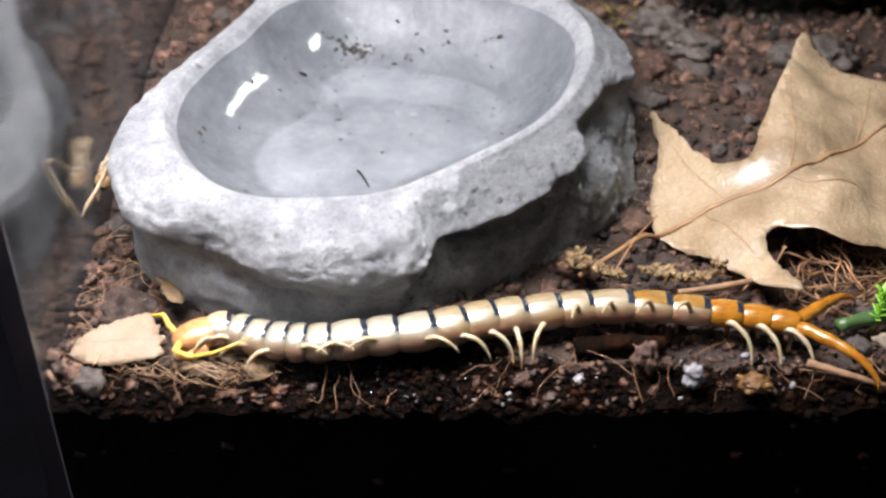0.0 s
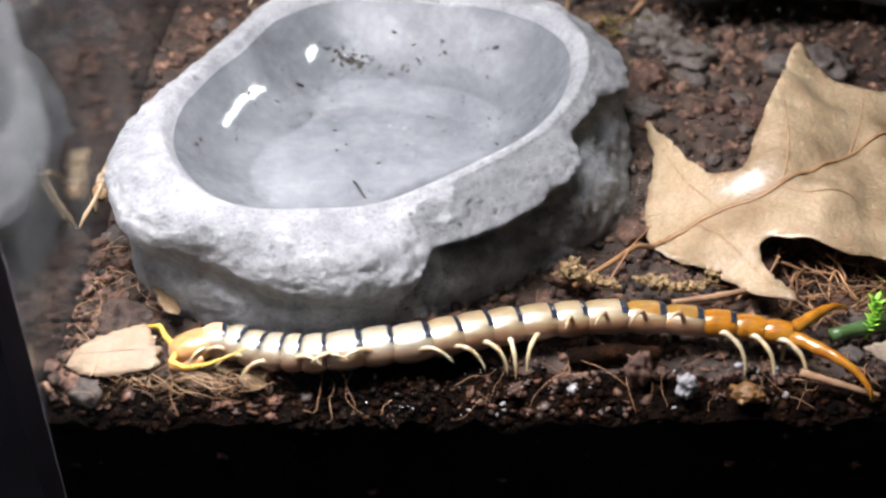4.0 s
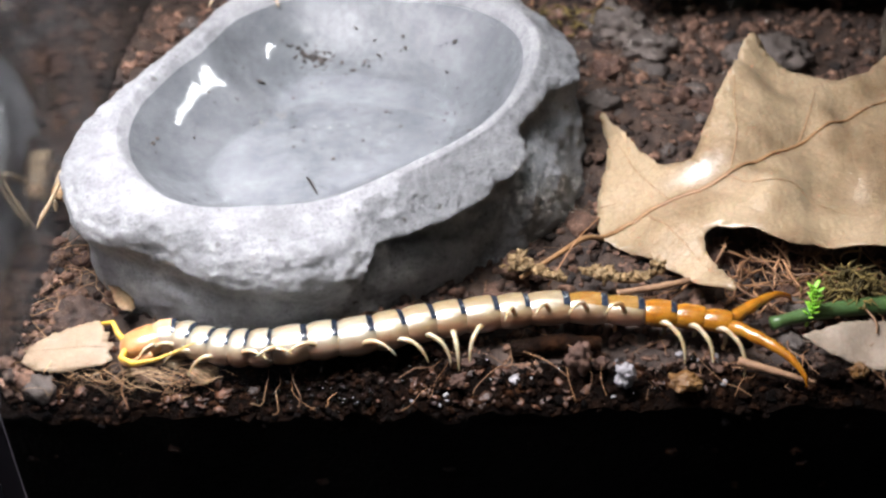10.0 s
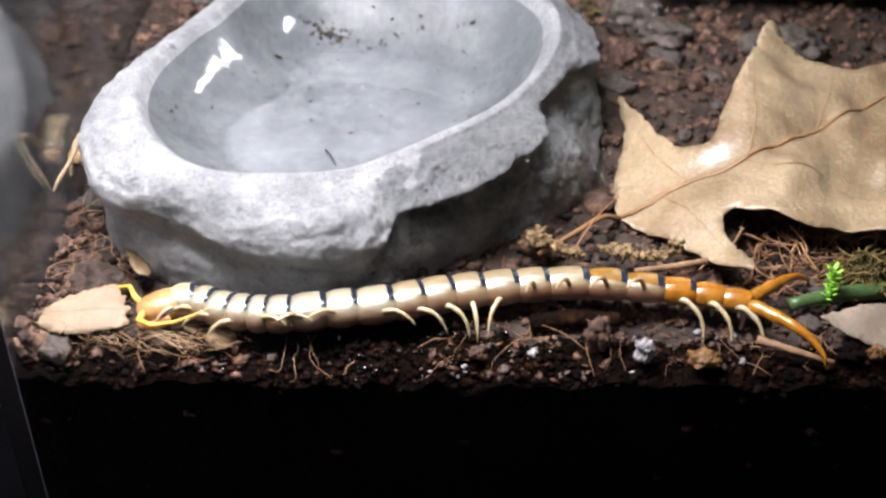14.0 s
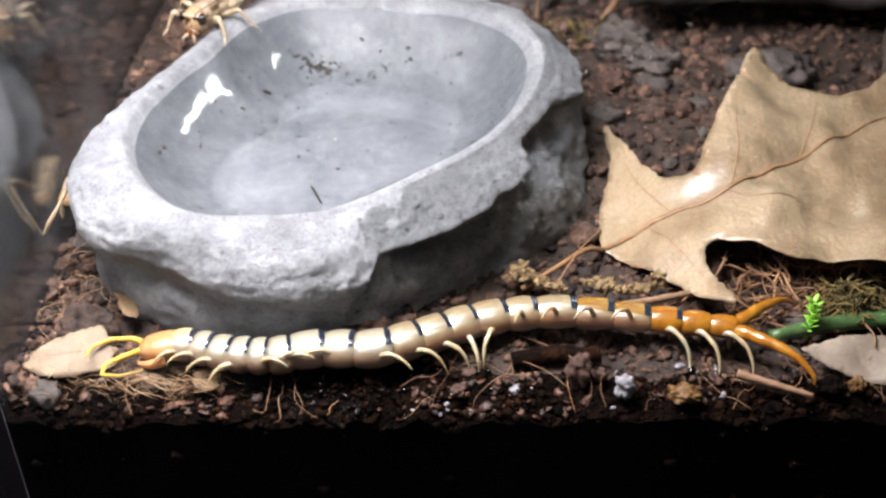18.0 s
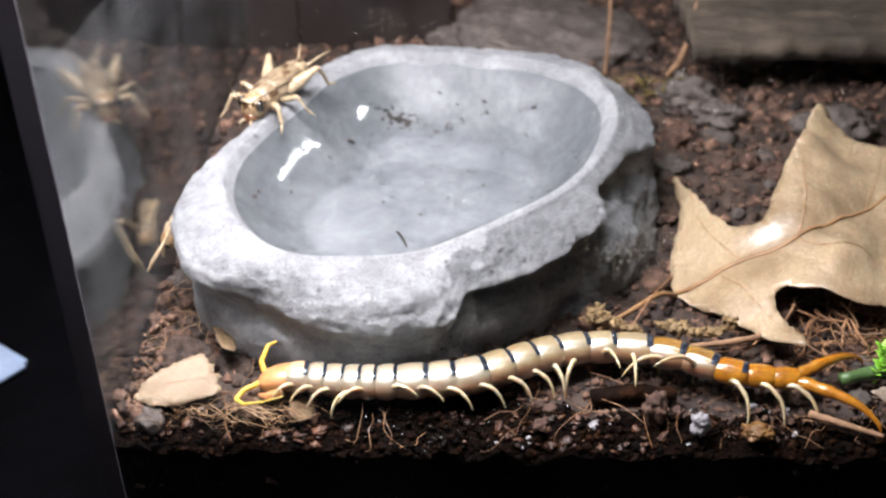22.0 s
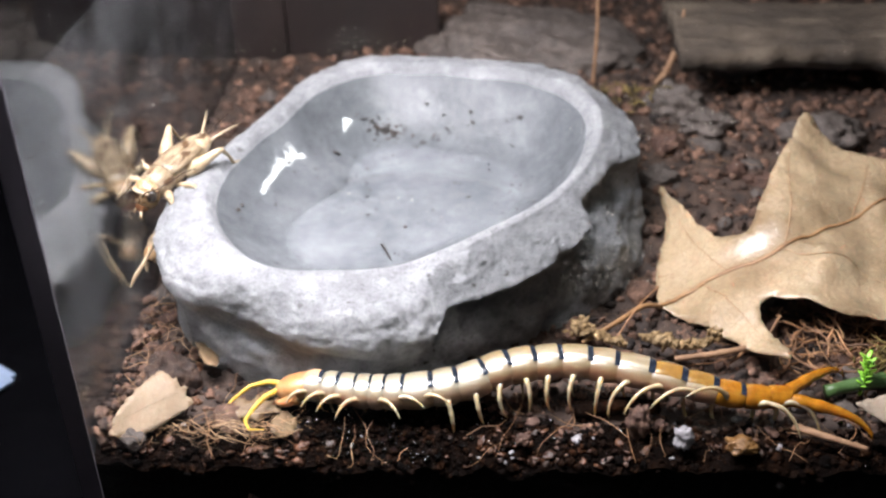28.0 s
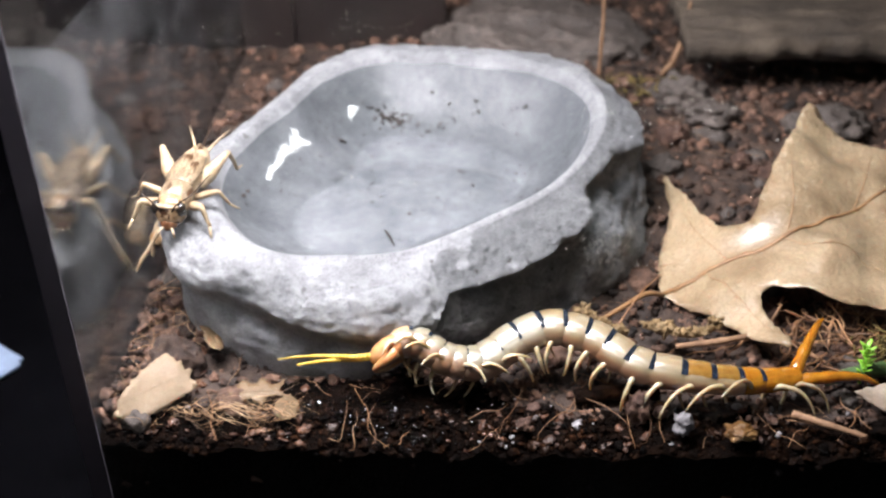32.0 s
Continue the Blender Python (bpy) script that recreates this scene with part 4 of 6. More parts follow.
def build_back():
    for x0, x1, y, label in ((-5.05, -3.5, 8.95, "narrow dark brown board at the tank's back"), (-3.49, 0.6, 9.15, "wide dark brown board standing behind the dish")):
        bm = box(bmesh.new(), (x0, y, 0.3), (x1, y + 0.3, 3.3), 0.04)
        single("back_board", bm, M_BOARD, label, "board", smooth=False)
    bm = bmesh.new()
    rock(bm, (0, 0, 0), (3.5, 2.4, 1.25), 41, 0.22, 6, 1.6, 0.16)
    single("stone_slab", bm, M_STONE, "large flat grey-brown stone behind the dish", "stone", (3.3, 9.4, 0.55), turn=(6, 4, -6))
    # a raised plank of bark over a dark hollow
    bm = bmesh.new()
    bmesh.ops.create_grid(bm, x_segments=120, y_segments=44, size=1.0)
    for v in bm.verts:
        x, y = v.co.x * 4.8, v.co.y * 2.1
        z = 0.35 * (1 - v.co.y**2) + 0.14 * noise.fractal(Vector((x * 0.5, y * 2.2, 3)), 0.8, 2, 5)
        v.co = Vector((x + 0.1 * noise.noise(Vector((0, y * 3, 2))), y + 0.18 * noise.noise(Vector((x * 1.6, 0, 8))), z))
    bmesh.ops.solidify(bm, geom=bm.faces[:], thickness=0.5)
    single("bark_plank", bm, M_BARK, "raised weathered plank of grey-brown bark", "bark", (11.3, 7.6, 2.2), turn=(-4, 0, -2))
    bm = bmesh.new()
    rock(bm, (0, 0, 0), (0.8, 1.0, 0.9), 44, 0.2, 4, 1.2, 0.1)
    single("support_stone", bm, M_STONE, "dark stone holding up the bark", "stone", (8.3, 8.2, 1.2))
    bm = bmesh.new()
    rock(bm, (0, 0, 0), (0.9, 1.0, 0.9), 45, 0.2, 4, 1.2, 0.1)
    single("support_stone", bm, M_STONE, "dark stone holding up the bark", "stone", (14.6, 8.6, 1.2))
    bm = bmesh.new()
    rock(bm, (0, 0, 0), (0.55, 0.7, 1.9), 46, 0.16, 5, 1.6, 0.16)
    single("bark_piece", bm, M_BARK, "pale rough piece of bark leaning beside the leaf", "bark", (12.1, 3.2, 2.0), turn=(10, -8, 0))
    bm = bmesh.new()
    tube(bm, [(0, 0, -0.2), (0.05, 0.1, 1.5), (0.0, 0.25, 3.2), (0.1, 0.5, 6.0)], [0.05, 0.045, 0.04, 0.03], 8)
    single("dry_stem", bm, M_TWIG, "thin upright straw-coloured dry stem", "stem", (4.5, 6.6, 1.0))
    bm = bmesh.new()
    tube(bm, [(0, 0, 0), (0.25, 0.15, 0.7), (0.35, 0.3, 1.5)], [0.09, 0.07, 0.03], 8)
    tube(bm, [(0, 0, 0), (-0.25, 0.05, -0.35)], [0.09, 0.05], 8)
    single("grey_rootlet", bm, M_TWIG, "forked pale rootlet standing behind the dish", "root", (6.35, 6.9, 1.3))
    bm = bmesh.new()
    rnd = random.Random(8)
    for _ in range(36):
        x, y = rnd.gauss(0, 0.45), rnd.gauss(0, 0.3)
        z = rnd.uniform(0, 0.5)
        tube(bm, [(x, y, z), (x + rnd.gauss(0, 0.1), y + rnd.gauss(0, 0.1), z + 0.12), (x + rnd.gauss(0, 0.2), y + rnd.gauss(0, 0.15), z + rnd.uniform(0, 0.25))], [0.02, 0.025, 0.01], 5, n=5)
    single("moss_tuft", bm, M_MOSS, "tuft of dry yellowish moss behind the dish", "moss", (5.35, 5.4, 1.0), kind="stuff")


def strand(rnd, x, y, length, lift, heading=None):
    a = rnd.uniform(0, 2 * math.pi) if heading is None else heading + rnd.gauss(0, 0.35)
    pts = []
    z0, z1 = rnd.random(), rnd.random()
    for k in range(5):
        s = (k / 4 - 0.5) * length
        px, py = x + s * math.cos(a) + rnd.gauss(0, 0.05), y + s * math.sin(a) + rnd.gauss(0, 0.05)
        py = max(py, -5.66)
        px = max(px, pane_x(py) + 0.05)
        pts.append((px, py, ground_z(px, py) + 0.04 + lift * (z0 + (z1 - z0) * k / 4) + 0.02 * rnd.random()))
    return pts


def build_fibres():
    rnd = random.Random(17)
    bm = bmesh.new()
    count = 0
    while count < 150:
        y = -5.6 + 9 * rnd.random() ** 1.5
        x = rnd.uniform(-4.3, 12)
        if in_dish(x, y, 0.2):
            continue
        r = rnd.choice((0.004, 0.005, 0.007, 0.01))
        tube(bm, strand(rnd, x, y, rnd.uniform(0.4, 1.3), 0.22), [r, r, 0.5 * r], 5, n=12)
        count += 1
    ob = link_mesh("root_fibres", bm, M_FIBRE)
    tagged(ob, "fine dry root fibres strewn through the soil", "fibres", kind="stuff")
    bm = bmesh.new()
    for _ in range(66):
        x, y = rnd.gauss(-2.2, 0.6), max(-5.6, rnd.gauss(-5.22, 0.17))
        r = rnd.choice((0.002, 0.003, 0.004, 0.006))
        tube(bm, strand(rnd, x, y, rnd.uniform(0.3, 1.1), 0.3, 0.0), [r, r, 0.6 * r], 5, n=12)
    for _ in range(70):
        y = rnd.uniform(-5.5, -1.6)
        x = pane_x(y) + 0.15 + 1.1 * rnd.random() ** 1.5
        r = rnd.choice((0.003, 0.004, 0.005, 0.007))
        tube(bm, strand(rnd, x, y, rnd.uniform(0.3, 0.8), 0.35), [r, r, 0.6 * r], 5, n=12)
    tagged(link_mesh("root_tangle", bm, M_STRAW), "tangle of pale straw-coloured roots by the small leaf", "roots", kind="stuff")
    bm = bmesh.new()
    for _ in range(90):
        x, y = rnd.gauss(8.2, 0.8), rnd.gauss(-2.9 - 0.6 * rnd.random(), 0.45)
        r = rnd.choice((0.012, 0.018, 0.025))
        tube(bm, strand(rnd, x, y, rnd.uniform(0.4, 1.2), 0.45), [r, r, 0.6 * r], 5, n=10)
    tagged(link_mesh("root_mat", bm, M_FIBRE), "mat of dry roots under the oak leaf", "roots", kind="stuff")


def build_litter():
    for at, ang, length, width, seed, label in (((-2.0, -4.9, 0.16), 10, 0.9, 0.5, 51, "broken tan leaf fragment among roots"), ((-1.45, -5.2, 0.1), 60, 0.5, 0.4, 52, "small brown leaf fragment"),
                                                ((-3.0, -3.6, 0.3), 120, 0.7, 0.35, 53, "curled tan leaf fragment beside the dish"), ((9.05, -4.9, 0.14), -6, 2.6, 0.8, 54, "pale grey-brown dead leaf on soil")):
        small_leaf("leaf_fragment", label, length, width, seed, M_GREYLEAF if seed == 54 else M_FRAG, at, (rndtilt(seed), 0, ang), {54: POINTED_EDGE, 51: SCRAP_EDGE}.get(seed))
    for name, label, pts, rad, mat in (
            ("twig", "thin pale twig lying on wet soil", [(6.75, -5.15, 0.15), (7.2, -5.4, 0.16), (7.8, -5.62, 0.1)], [0.07, 0.055, 0.04], M_TWIG),
            ("twig", "dry brown twig under the leaf tip", [(5.1, -3.6, 0.3), (5.9, -3.5, 0.36), (6.7, -3.3, 0.42)], [0.05, 0.06, 0.045], M_TWIG),
            ("dark_twig", "short black wet stick in the hollow", [(3.3, -4.75, 0.1), (4.0, -4.7, 0.16), (4.7, -4.68, 0.12)], [0.13, 0.15, 0.11], M_WET_DARK),
            ("thin_stem", "thin tan stem leaning beside the stalk", [(4.0, -3.3, 0.25), (4.5, -2.7, 0.7), (5.0, -2.0, 0.75)], [0.016, 0.015, 0.01], M_FIBRE),
            ("green_stem", "smooth green plant stem lying on soil", [(7.45, -4.35, 0.22), (8.4, -4.15, 0.3), (9.6, -4.05, 0.36), (12.0, -3.7, 0.5)], [0.1, 0.15, 0.16, 0.16], M_GREEN)):
        bm = bmesh.new()
        tube(bm, pts, rad, 10, n=30)
        for v in bm.verts:
            v.co += 0.25 * min(rad) * Vector((noise.noise(v.co * 9), noise.noise(v.co * 9 + Vector((5, 5, 5))), noise.noise(v.co * 9 + Vector((9, 2, 1)))))
        single(name, bm, mat, label, "stem" if "stem" in name else "twig")
    rnd = random.Random(31)
    for pts, label in (([(3.35, -3.0, 0.36), (3.6, -3.02, 0.52), (3.9, -3.22, 0.45), (4.3, -3.3, 0.35)], "twig crusted with yellow lichen"), ([(4.6, -3.08, 0.36), (5.0, -3.32, 0.42), (5.5, -3.36, 0.4), (5.95, -3.12, 0.46)], "twig covered with yellow lichen on soil")):
        bm = bmesh.new()
        tube(bm, pts, [0.05, 0.07, 0.05], 8, n=16)
        for n, p in enumerate(spline(pts, 60)):
            swell = 0.45 + 0.9 * abs(noise.noise(Vector((0.16 * n, pts[0][0], 2.0)))) + 0.5 * math.exp(-((n - 12) / 7) ** 2)
            rock(bm, p + np.array([rnd.gauss(0, 0.04), rnd.gauss(0, 0.05 * swell), 0.02 + abs(rnd.gauss(0, 0.05 * swell))]), [swell * rnd.uniform(0.02, 0.09) for _ in range(3)], rnd.random() * 9, 0.9, 3)
        single("lichen_twig", bm, M_LICHEN, label, "twig")
    bm = bmesh.new()
    for _ in range(240):
        x, y = rnd.gauss(0, 0.32), rnd.gauss(0, 0.22)
        z = 0.45 * math.exp(-(x * x + y * y) * 5) * rnd.random()
        tube(bm, [(x, y, z), (x + rnd.gauss(0, 0.07), y + rnd.gauss(0, 0.07), z + 0.1), (x + rnd.gauss(0, 0.14), y + rnd.gauss(0, 0.12), z + rnd.uniform(0, 0.2))], [0.014, 0.02, 0.006], 5, n=5)
    single("moss_clump", bm, M_MOSS, "clump of dry golden-brown moss", "moss", (8.95, -3.72, 0.25), kind="stuff")
    e = thing("fern_sprig", "small bright green feathery sprig", "plant", (8.05, -4.28, 0.1))
    bm = bmesh.new()
    tube(bm, [(0, 0, 0), (0.05, 0.02, 0.35), (-0.05, 0.05, 0.75)], [0.03, 0.025, 0.012], 6)
    part("stem", bm, M_SPRIG, e)
    for k in range(26):
        s = k / 25
        bm = bmesh.new()
        ellipsoid(bm, (0.08, 0, 0.02), (0.11, 0.04, 0.012), 8, 6)
        leaflet = part("leaflet", bm, M_SPRIG, e)
        leaflet.matrix_basis = pose(CM * 0.05 * math.sin(3 * s), CM * 0.04 * s, CM * (0.1 + 0.62 * s), 0, -35, 137 * k)


def rndtilt(seed):
    return random.Random(seed).uniform(10, 30)


def build_dust():
    rnd = random.Random(23)
    spots = []
    for cx, cz, sx, sz, n in ((3.6, 3.65, 0.26, 0.3, 420), (4.3, 5.7, 0.7, 0.25, 300), (0.9, 4.55, 0.35, 0.15, 20), (-0.8, 4.6, 0.6, 0.3, 20), (7.5, 4.2, 1.5, 0.6, 120), (3, 2.5, 4, 2, 40), (-3.1, 6.6, 0.7, 0.3, 70), (-1.5, 6.7, 0.3, 0.1, 40), (-3.9, 5.6, 0.3, 0.7, 50), (0.4, 6.8, 0.4, 0.12, 60)):
        for _ in range(n):
            spots.append((max(-4.3, rnd.gauss(cx, sx)), -5.71, rnd.gauss(cz, sz), rnd.choice((0.5, 0.7, 0.7, 1.0, 1.5))))
    flecks("glass_dust", "fine pale dust specks stuck to the front glass", "dust", spots, M_DUST, 24, 0.0048, 0.8)


def build_outside():
    bm = box(bmesh.new(), (-1.6, -1.6, 0), (1.6, 1.6, 0.4), 0.15)
    single("plastic_lid", bm, M_PLASTIC, "pale blue square plastic lid outside the tank", "lid", (-11.2, 0.5, -4.0), turn=(0, 0, 56))


# ---- the centipede ----
# widths of its segments along the body, head first, as fractions of its length
STEPS = [45, 40, 32, 38, 35, 32, 40, 61, 54, 63, 55, 56, 56, 63, 57, 74, 69, 67, 58, 52, 48]
BOUNDS = [sum(STEPS[:k]) / sum(STEPS) for k in range(len(STEPS) + 1)]
BODY = 9.45


def ring_loft(rows, sides=26, mats=None, flat=(0.95, 0.95)):
    """A closed skin over cross-sections (x, half width, height above, depth below, centre z)."""
    bm, rings = bmesh.new(), []
    for x, w, up, down, cz in rows:
        ring = []
        for a in range(sides):
            th = 2 * math.pi * a / sides
            s = math.sin(th)
            ring.append(bm.verts.new((x, w * math.copysign(abs(math.cos(th)) ** flat[0], math.cos(th)), cz + (up if s > 0 else down) * math.copysign(abs(s) ** flat[1], s))))
        rings.append(ring)
    for k, (r0, r1) in enumerate(zip(rings, rings[1:])):
        for a in range(sides):
            f = bm.faces.new((r0[a], r0[(a + 1) % sides], r1[(a + 1) % sides], r1[a]))
            f.material_index = mats(k, a) if mats else 0
    bm.faces.new(rings[0][::-1]), bm.faces.new(rings[-1])
    bmesh.ops.recalc_face_normals(bm, faces=bm.faces)
    return bm


def plate(length, w, up, cz, band, sides=18):
    """The back plate of a segment: a curved shield with a dark rear margin, slightly proud of the flanks."""
    bm, rows = bmesh.new(), []
    xs = np.r_[np.linspace(-0.5, 0.5 - band, 7), np.linspace(0.5 - band, 0.5, 4)[1:]] * length
    for x in xs:
        u = x / length
        full = 1.0 - 0.05 * max(0, u * 2) ** 6 - 0.12 * max(0, -u * 2) ** 3
        lift0 = 0.004 + 0.016 * (u + 0.5) ** 1.5 + 0.022 * math.cos(math.pi * min(0.5, abs(u) * 1.02))
        row = []
        for a in range(sides + 1):
            th = math.pi * (0.215 + 0.57 * a / sides)
            lift = lift0 * max(0.0, math.sin(th) ** 2 - 0.38) / 0.62
            groove = -0.008 * math.exp(-((th - 1.22) / 0.07) ** 2) - 0.008 * math.exp(-((th - 1.92) / 0.07) ** 2)
            row.append(bm.verts.new((x, (w * full + lift) * math.copysign(abs(math.cos(th)) ** 0.95, math.cos(th)), cz + (up * full + lift + groove) * math.sin(th) ** 0.95)))
        rows.append(row)
    for k, (r0, r1) in enumerate(zip(rows, rows[1:])):
        for a in range(sides):
            f = bm.faces.new((r0[a], r0[a + 1], r1[a + 1], r1[a]))
            f.material_index = 1 if k >= 6 else 0
    bmesh.ops.recalc_face_normals(bm, faces=bm.faces)
    return bm


def leg_mesh(length):
    """A jointed leg out to +y and down, from its hip at the origin."""
    bm = bmesh.new()
    L = length
    tube(bm, [(0, 0, 0), (0, 0.2 * L, 0.05 * L), (0, 0.42 * L, -0.01 * L), (0, 0.58 * L, -0.1 * L), (0, 0.71 * L, -0.26 * L), (0, 0.79 * L, -0.42 * L), (0, 0.84 * L, -0.58 * L), (0, 0.865 * L, -0.76 * L)],
         [0.044, 0.049, 0.037, 0.041, 0.03, 0.031, 0.021, 0.018, 0.003], 9, n=26)
    return bm


def build_centipede():
    e = thing("centipede", "pale giant centipede with dark blue bands, orange head and tail", "centipede")
    segs, legs = [], []
    for k in range(1, len(STEPS)):
        length = BODY * STEPS[k] / sum(STEPS)
        u = (k - 1) / (len(STEPS) - 2)
        w = 0.27 + 0.07 * math.sin(math.pi * min(1, 0.12 + 0.95 * u)) - (0.06 * max(0, u - 0.8) / 0.2)
        up, down = 0.80 * w, 0.78 * w
        orange = u > 0.78
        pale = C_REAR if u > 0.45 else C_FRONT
        cover = C_NECK if k == 1 else (pale if not orange else (C_GOLD if u < 0.85 else C_ORANGE))
        reach = 0.56 * length
        rows = [(-reach, 0.84 * w, 0.86 * up, 0.84 * down, 0), (-0.42 * length, 0.95 * w, 0.94 * up, 0.95 * down, 0), (-0.2 * length, 1.0 * w, up, 1.03 * down, 0), (0.05 * length, 1.03 * w, up, 1.06 * down, 0),
                (0.28 * length, 1.0 * w, up, 1.0 * down, 0), (0.44 * length, 0.93 * w, 0.94 * up, 0.92 * down, 0), (reach, 0.84 * w, 0.86 * up, 0.84 * down, 0)]
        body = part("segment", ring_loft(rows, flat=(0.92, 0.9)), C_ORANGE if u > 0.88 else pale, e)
        band = 0.17 if k > 2 else 0.2
        part("back_plate", plate(1.03 * length, 1.01 * w, 1.02 * up, 0.0, band), [cover, C_BAND if 1 <= k <= 18 else C_ORANGE], body, "orange back plate" if orange else "")
        pair = []
        size = (0.40 + 0.33 * u) * (1.06 if k > 15 else 1.0)
        for side in (-1, 1):
            leg = part("leg", leg_mesh(size), C_LEG, body)
            pair.append((leg, side, w, down))
        segs.append(body)
        legs.append(pair)
    # head
    hl = 0.56
    rows = [(-0.56 * hl, 0.08, 0.05, 0.05, -0.02), (-0.48 * hl, 0.17, 0.11, 0.12, -0.01), (-0.3 * hl, 0.245, 0.165, 0.16, 0), (0.0, 0.285, 0.2, 0.19, 0), (0.25 * hl, 0.28, 0.205, 0.2, 0), (0.45 * hl, 0.255, 0.19, 0.18, 0), (0.62 * hl, 0.2, 0.15, 0.14, 0)]
    head = part("head", ring_loft([tuple(1.12 * v for v in row) for row in rows]), C_HEAD, e, "glossy orange head shield")
    for side in (-1, 1):
        bm = bmesh.new()
        for dx, dz in ((0, 0), (0.03, 0.025), (0.035, -0.02), (0.065, 0.005)):
            ellipsoid(bm, (-0.15 + dx, side * 0.222, 0.06 + dz), (0.016, 0.012, 0.016), 8, 6)
        part("eye", bm, C_EYE, head, "cluster of black eyes")
        bm = bmesh.new()
        tube(bm, [(0.1, side * 0.26, -0.12), (-0.16, side * 0.27, -0.17), (-0.34, side * 0.15, -0.18), (-0.38, side * 0.03, -0.17)], [0.1, 0.085, 0.05, 0.012], 10, n=14)
        part("fang", bm, C_HEAD, head, "curved orange poison claw")
    feelers = []
    for side in (-1, 1):
        chain = []
        for n in range(5 if side < 0 else 4):
            bm = bmesh.new()
            for k in range(5):
                r = 0.058 - 0.0098 * n - 0.0019 * k
                ellipsoid(bm, (-0.03 - 0.066 * k, 0, 0), (0.054, r, r), 9, 6)
            chain.append(part("antenna_piece", bm, C_FEELER, head, "yellow beaded antenna"))
        feelers.append((chain, side))
    # the long last pair of legs
    tails = []
    for side in (-1, 1):
        bm = bmesh.new()
        tube(bm, [(0, 0, 0), (0.22, 0, 0.015), (0.42, 0, 0.0), (0.6, 0, -0.01), (0.76, 0, -0.03), (0.94, 0, -0.07), (1.08, 0, -0.12), (1.2, 0, -0.19), (1.3, 0, -0.27), (1.36, 0, -0.34), (1.39, 0, -0.46)],
             [0.10, 0.12, 0.098, 0.11, 0.088, 0.086, 0.068, 0.062, 0.046, 0.038, 0.008], 12, n=44)
        tails.append((part("tail_leg", bm, C_ORANGE, segs[-1], "thick orange tail leg"), side))
    return e, head, segs, legs, feelers, tails


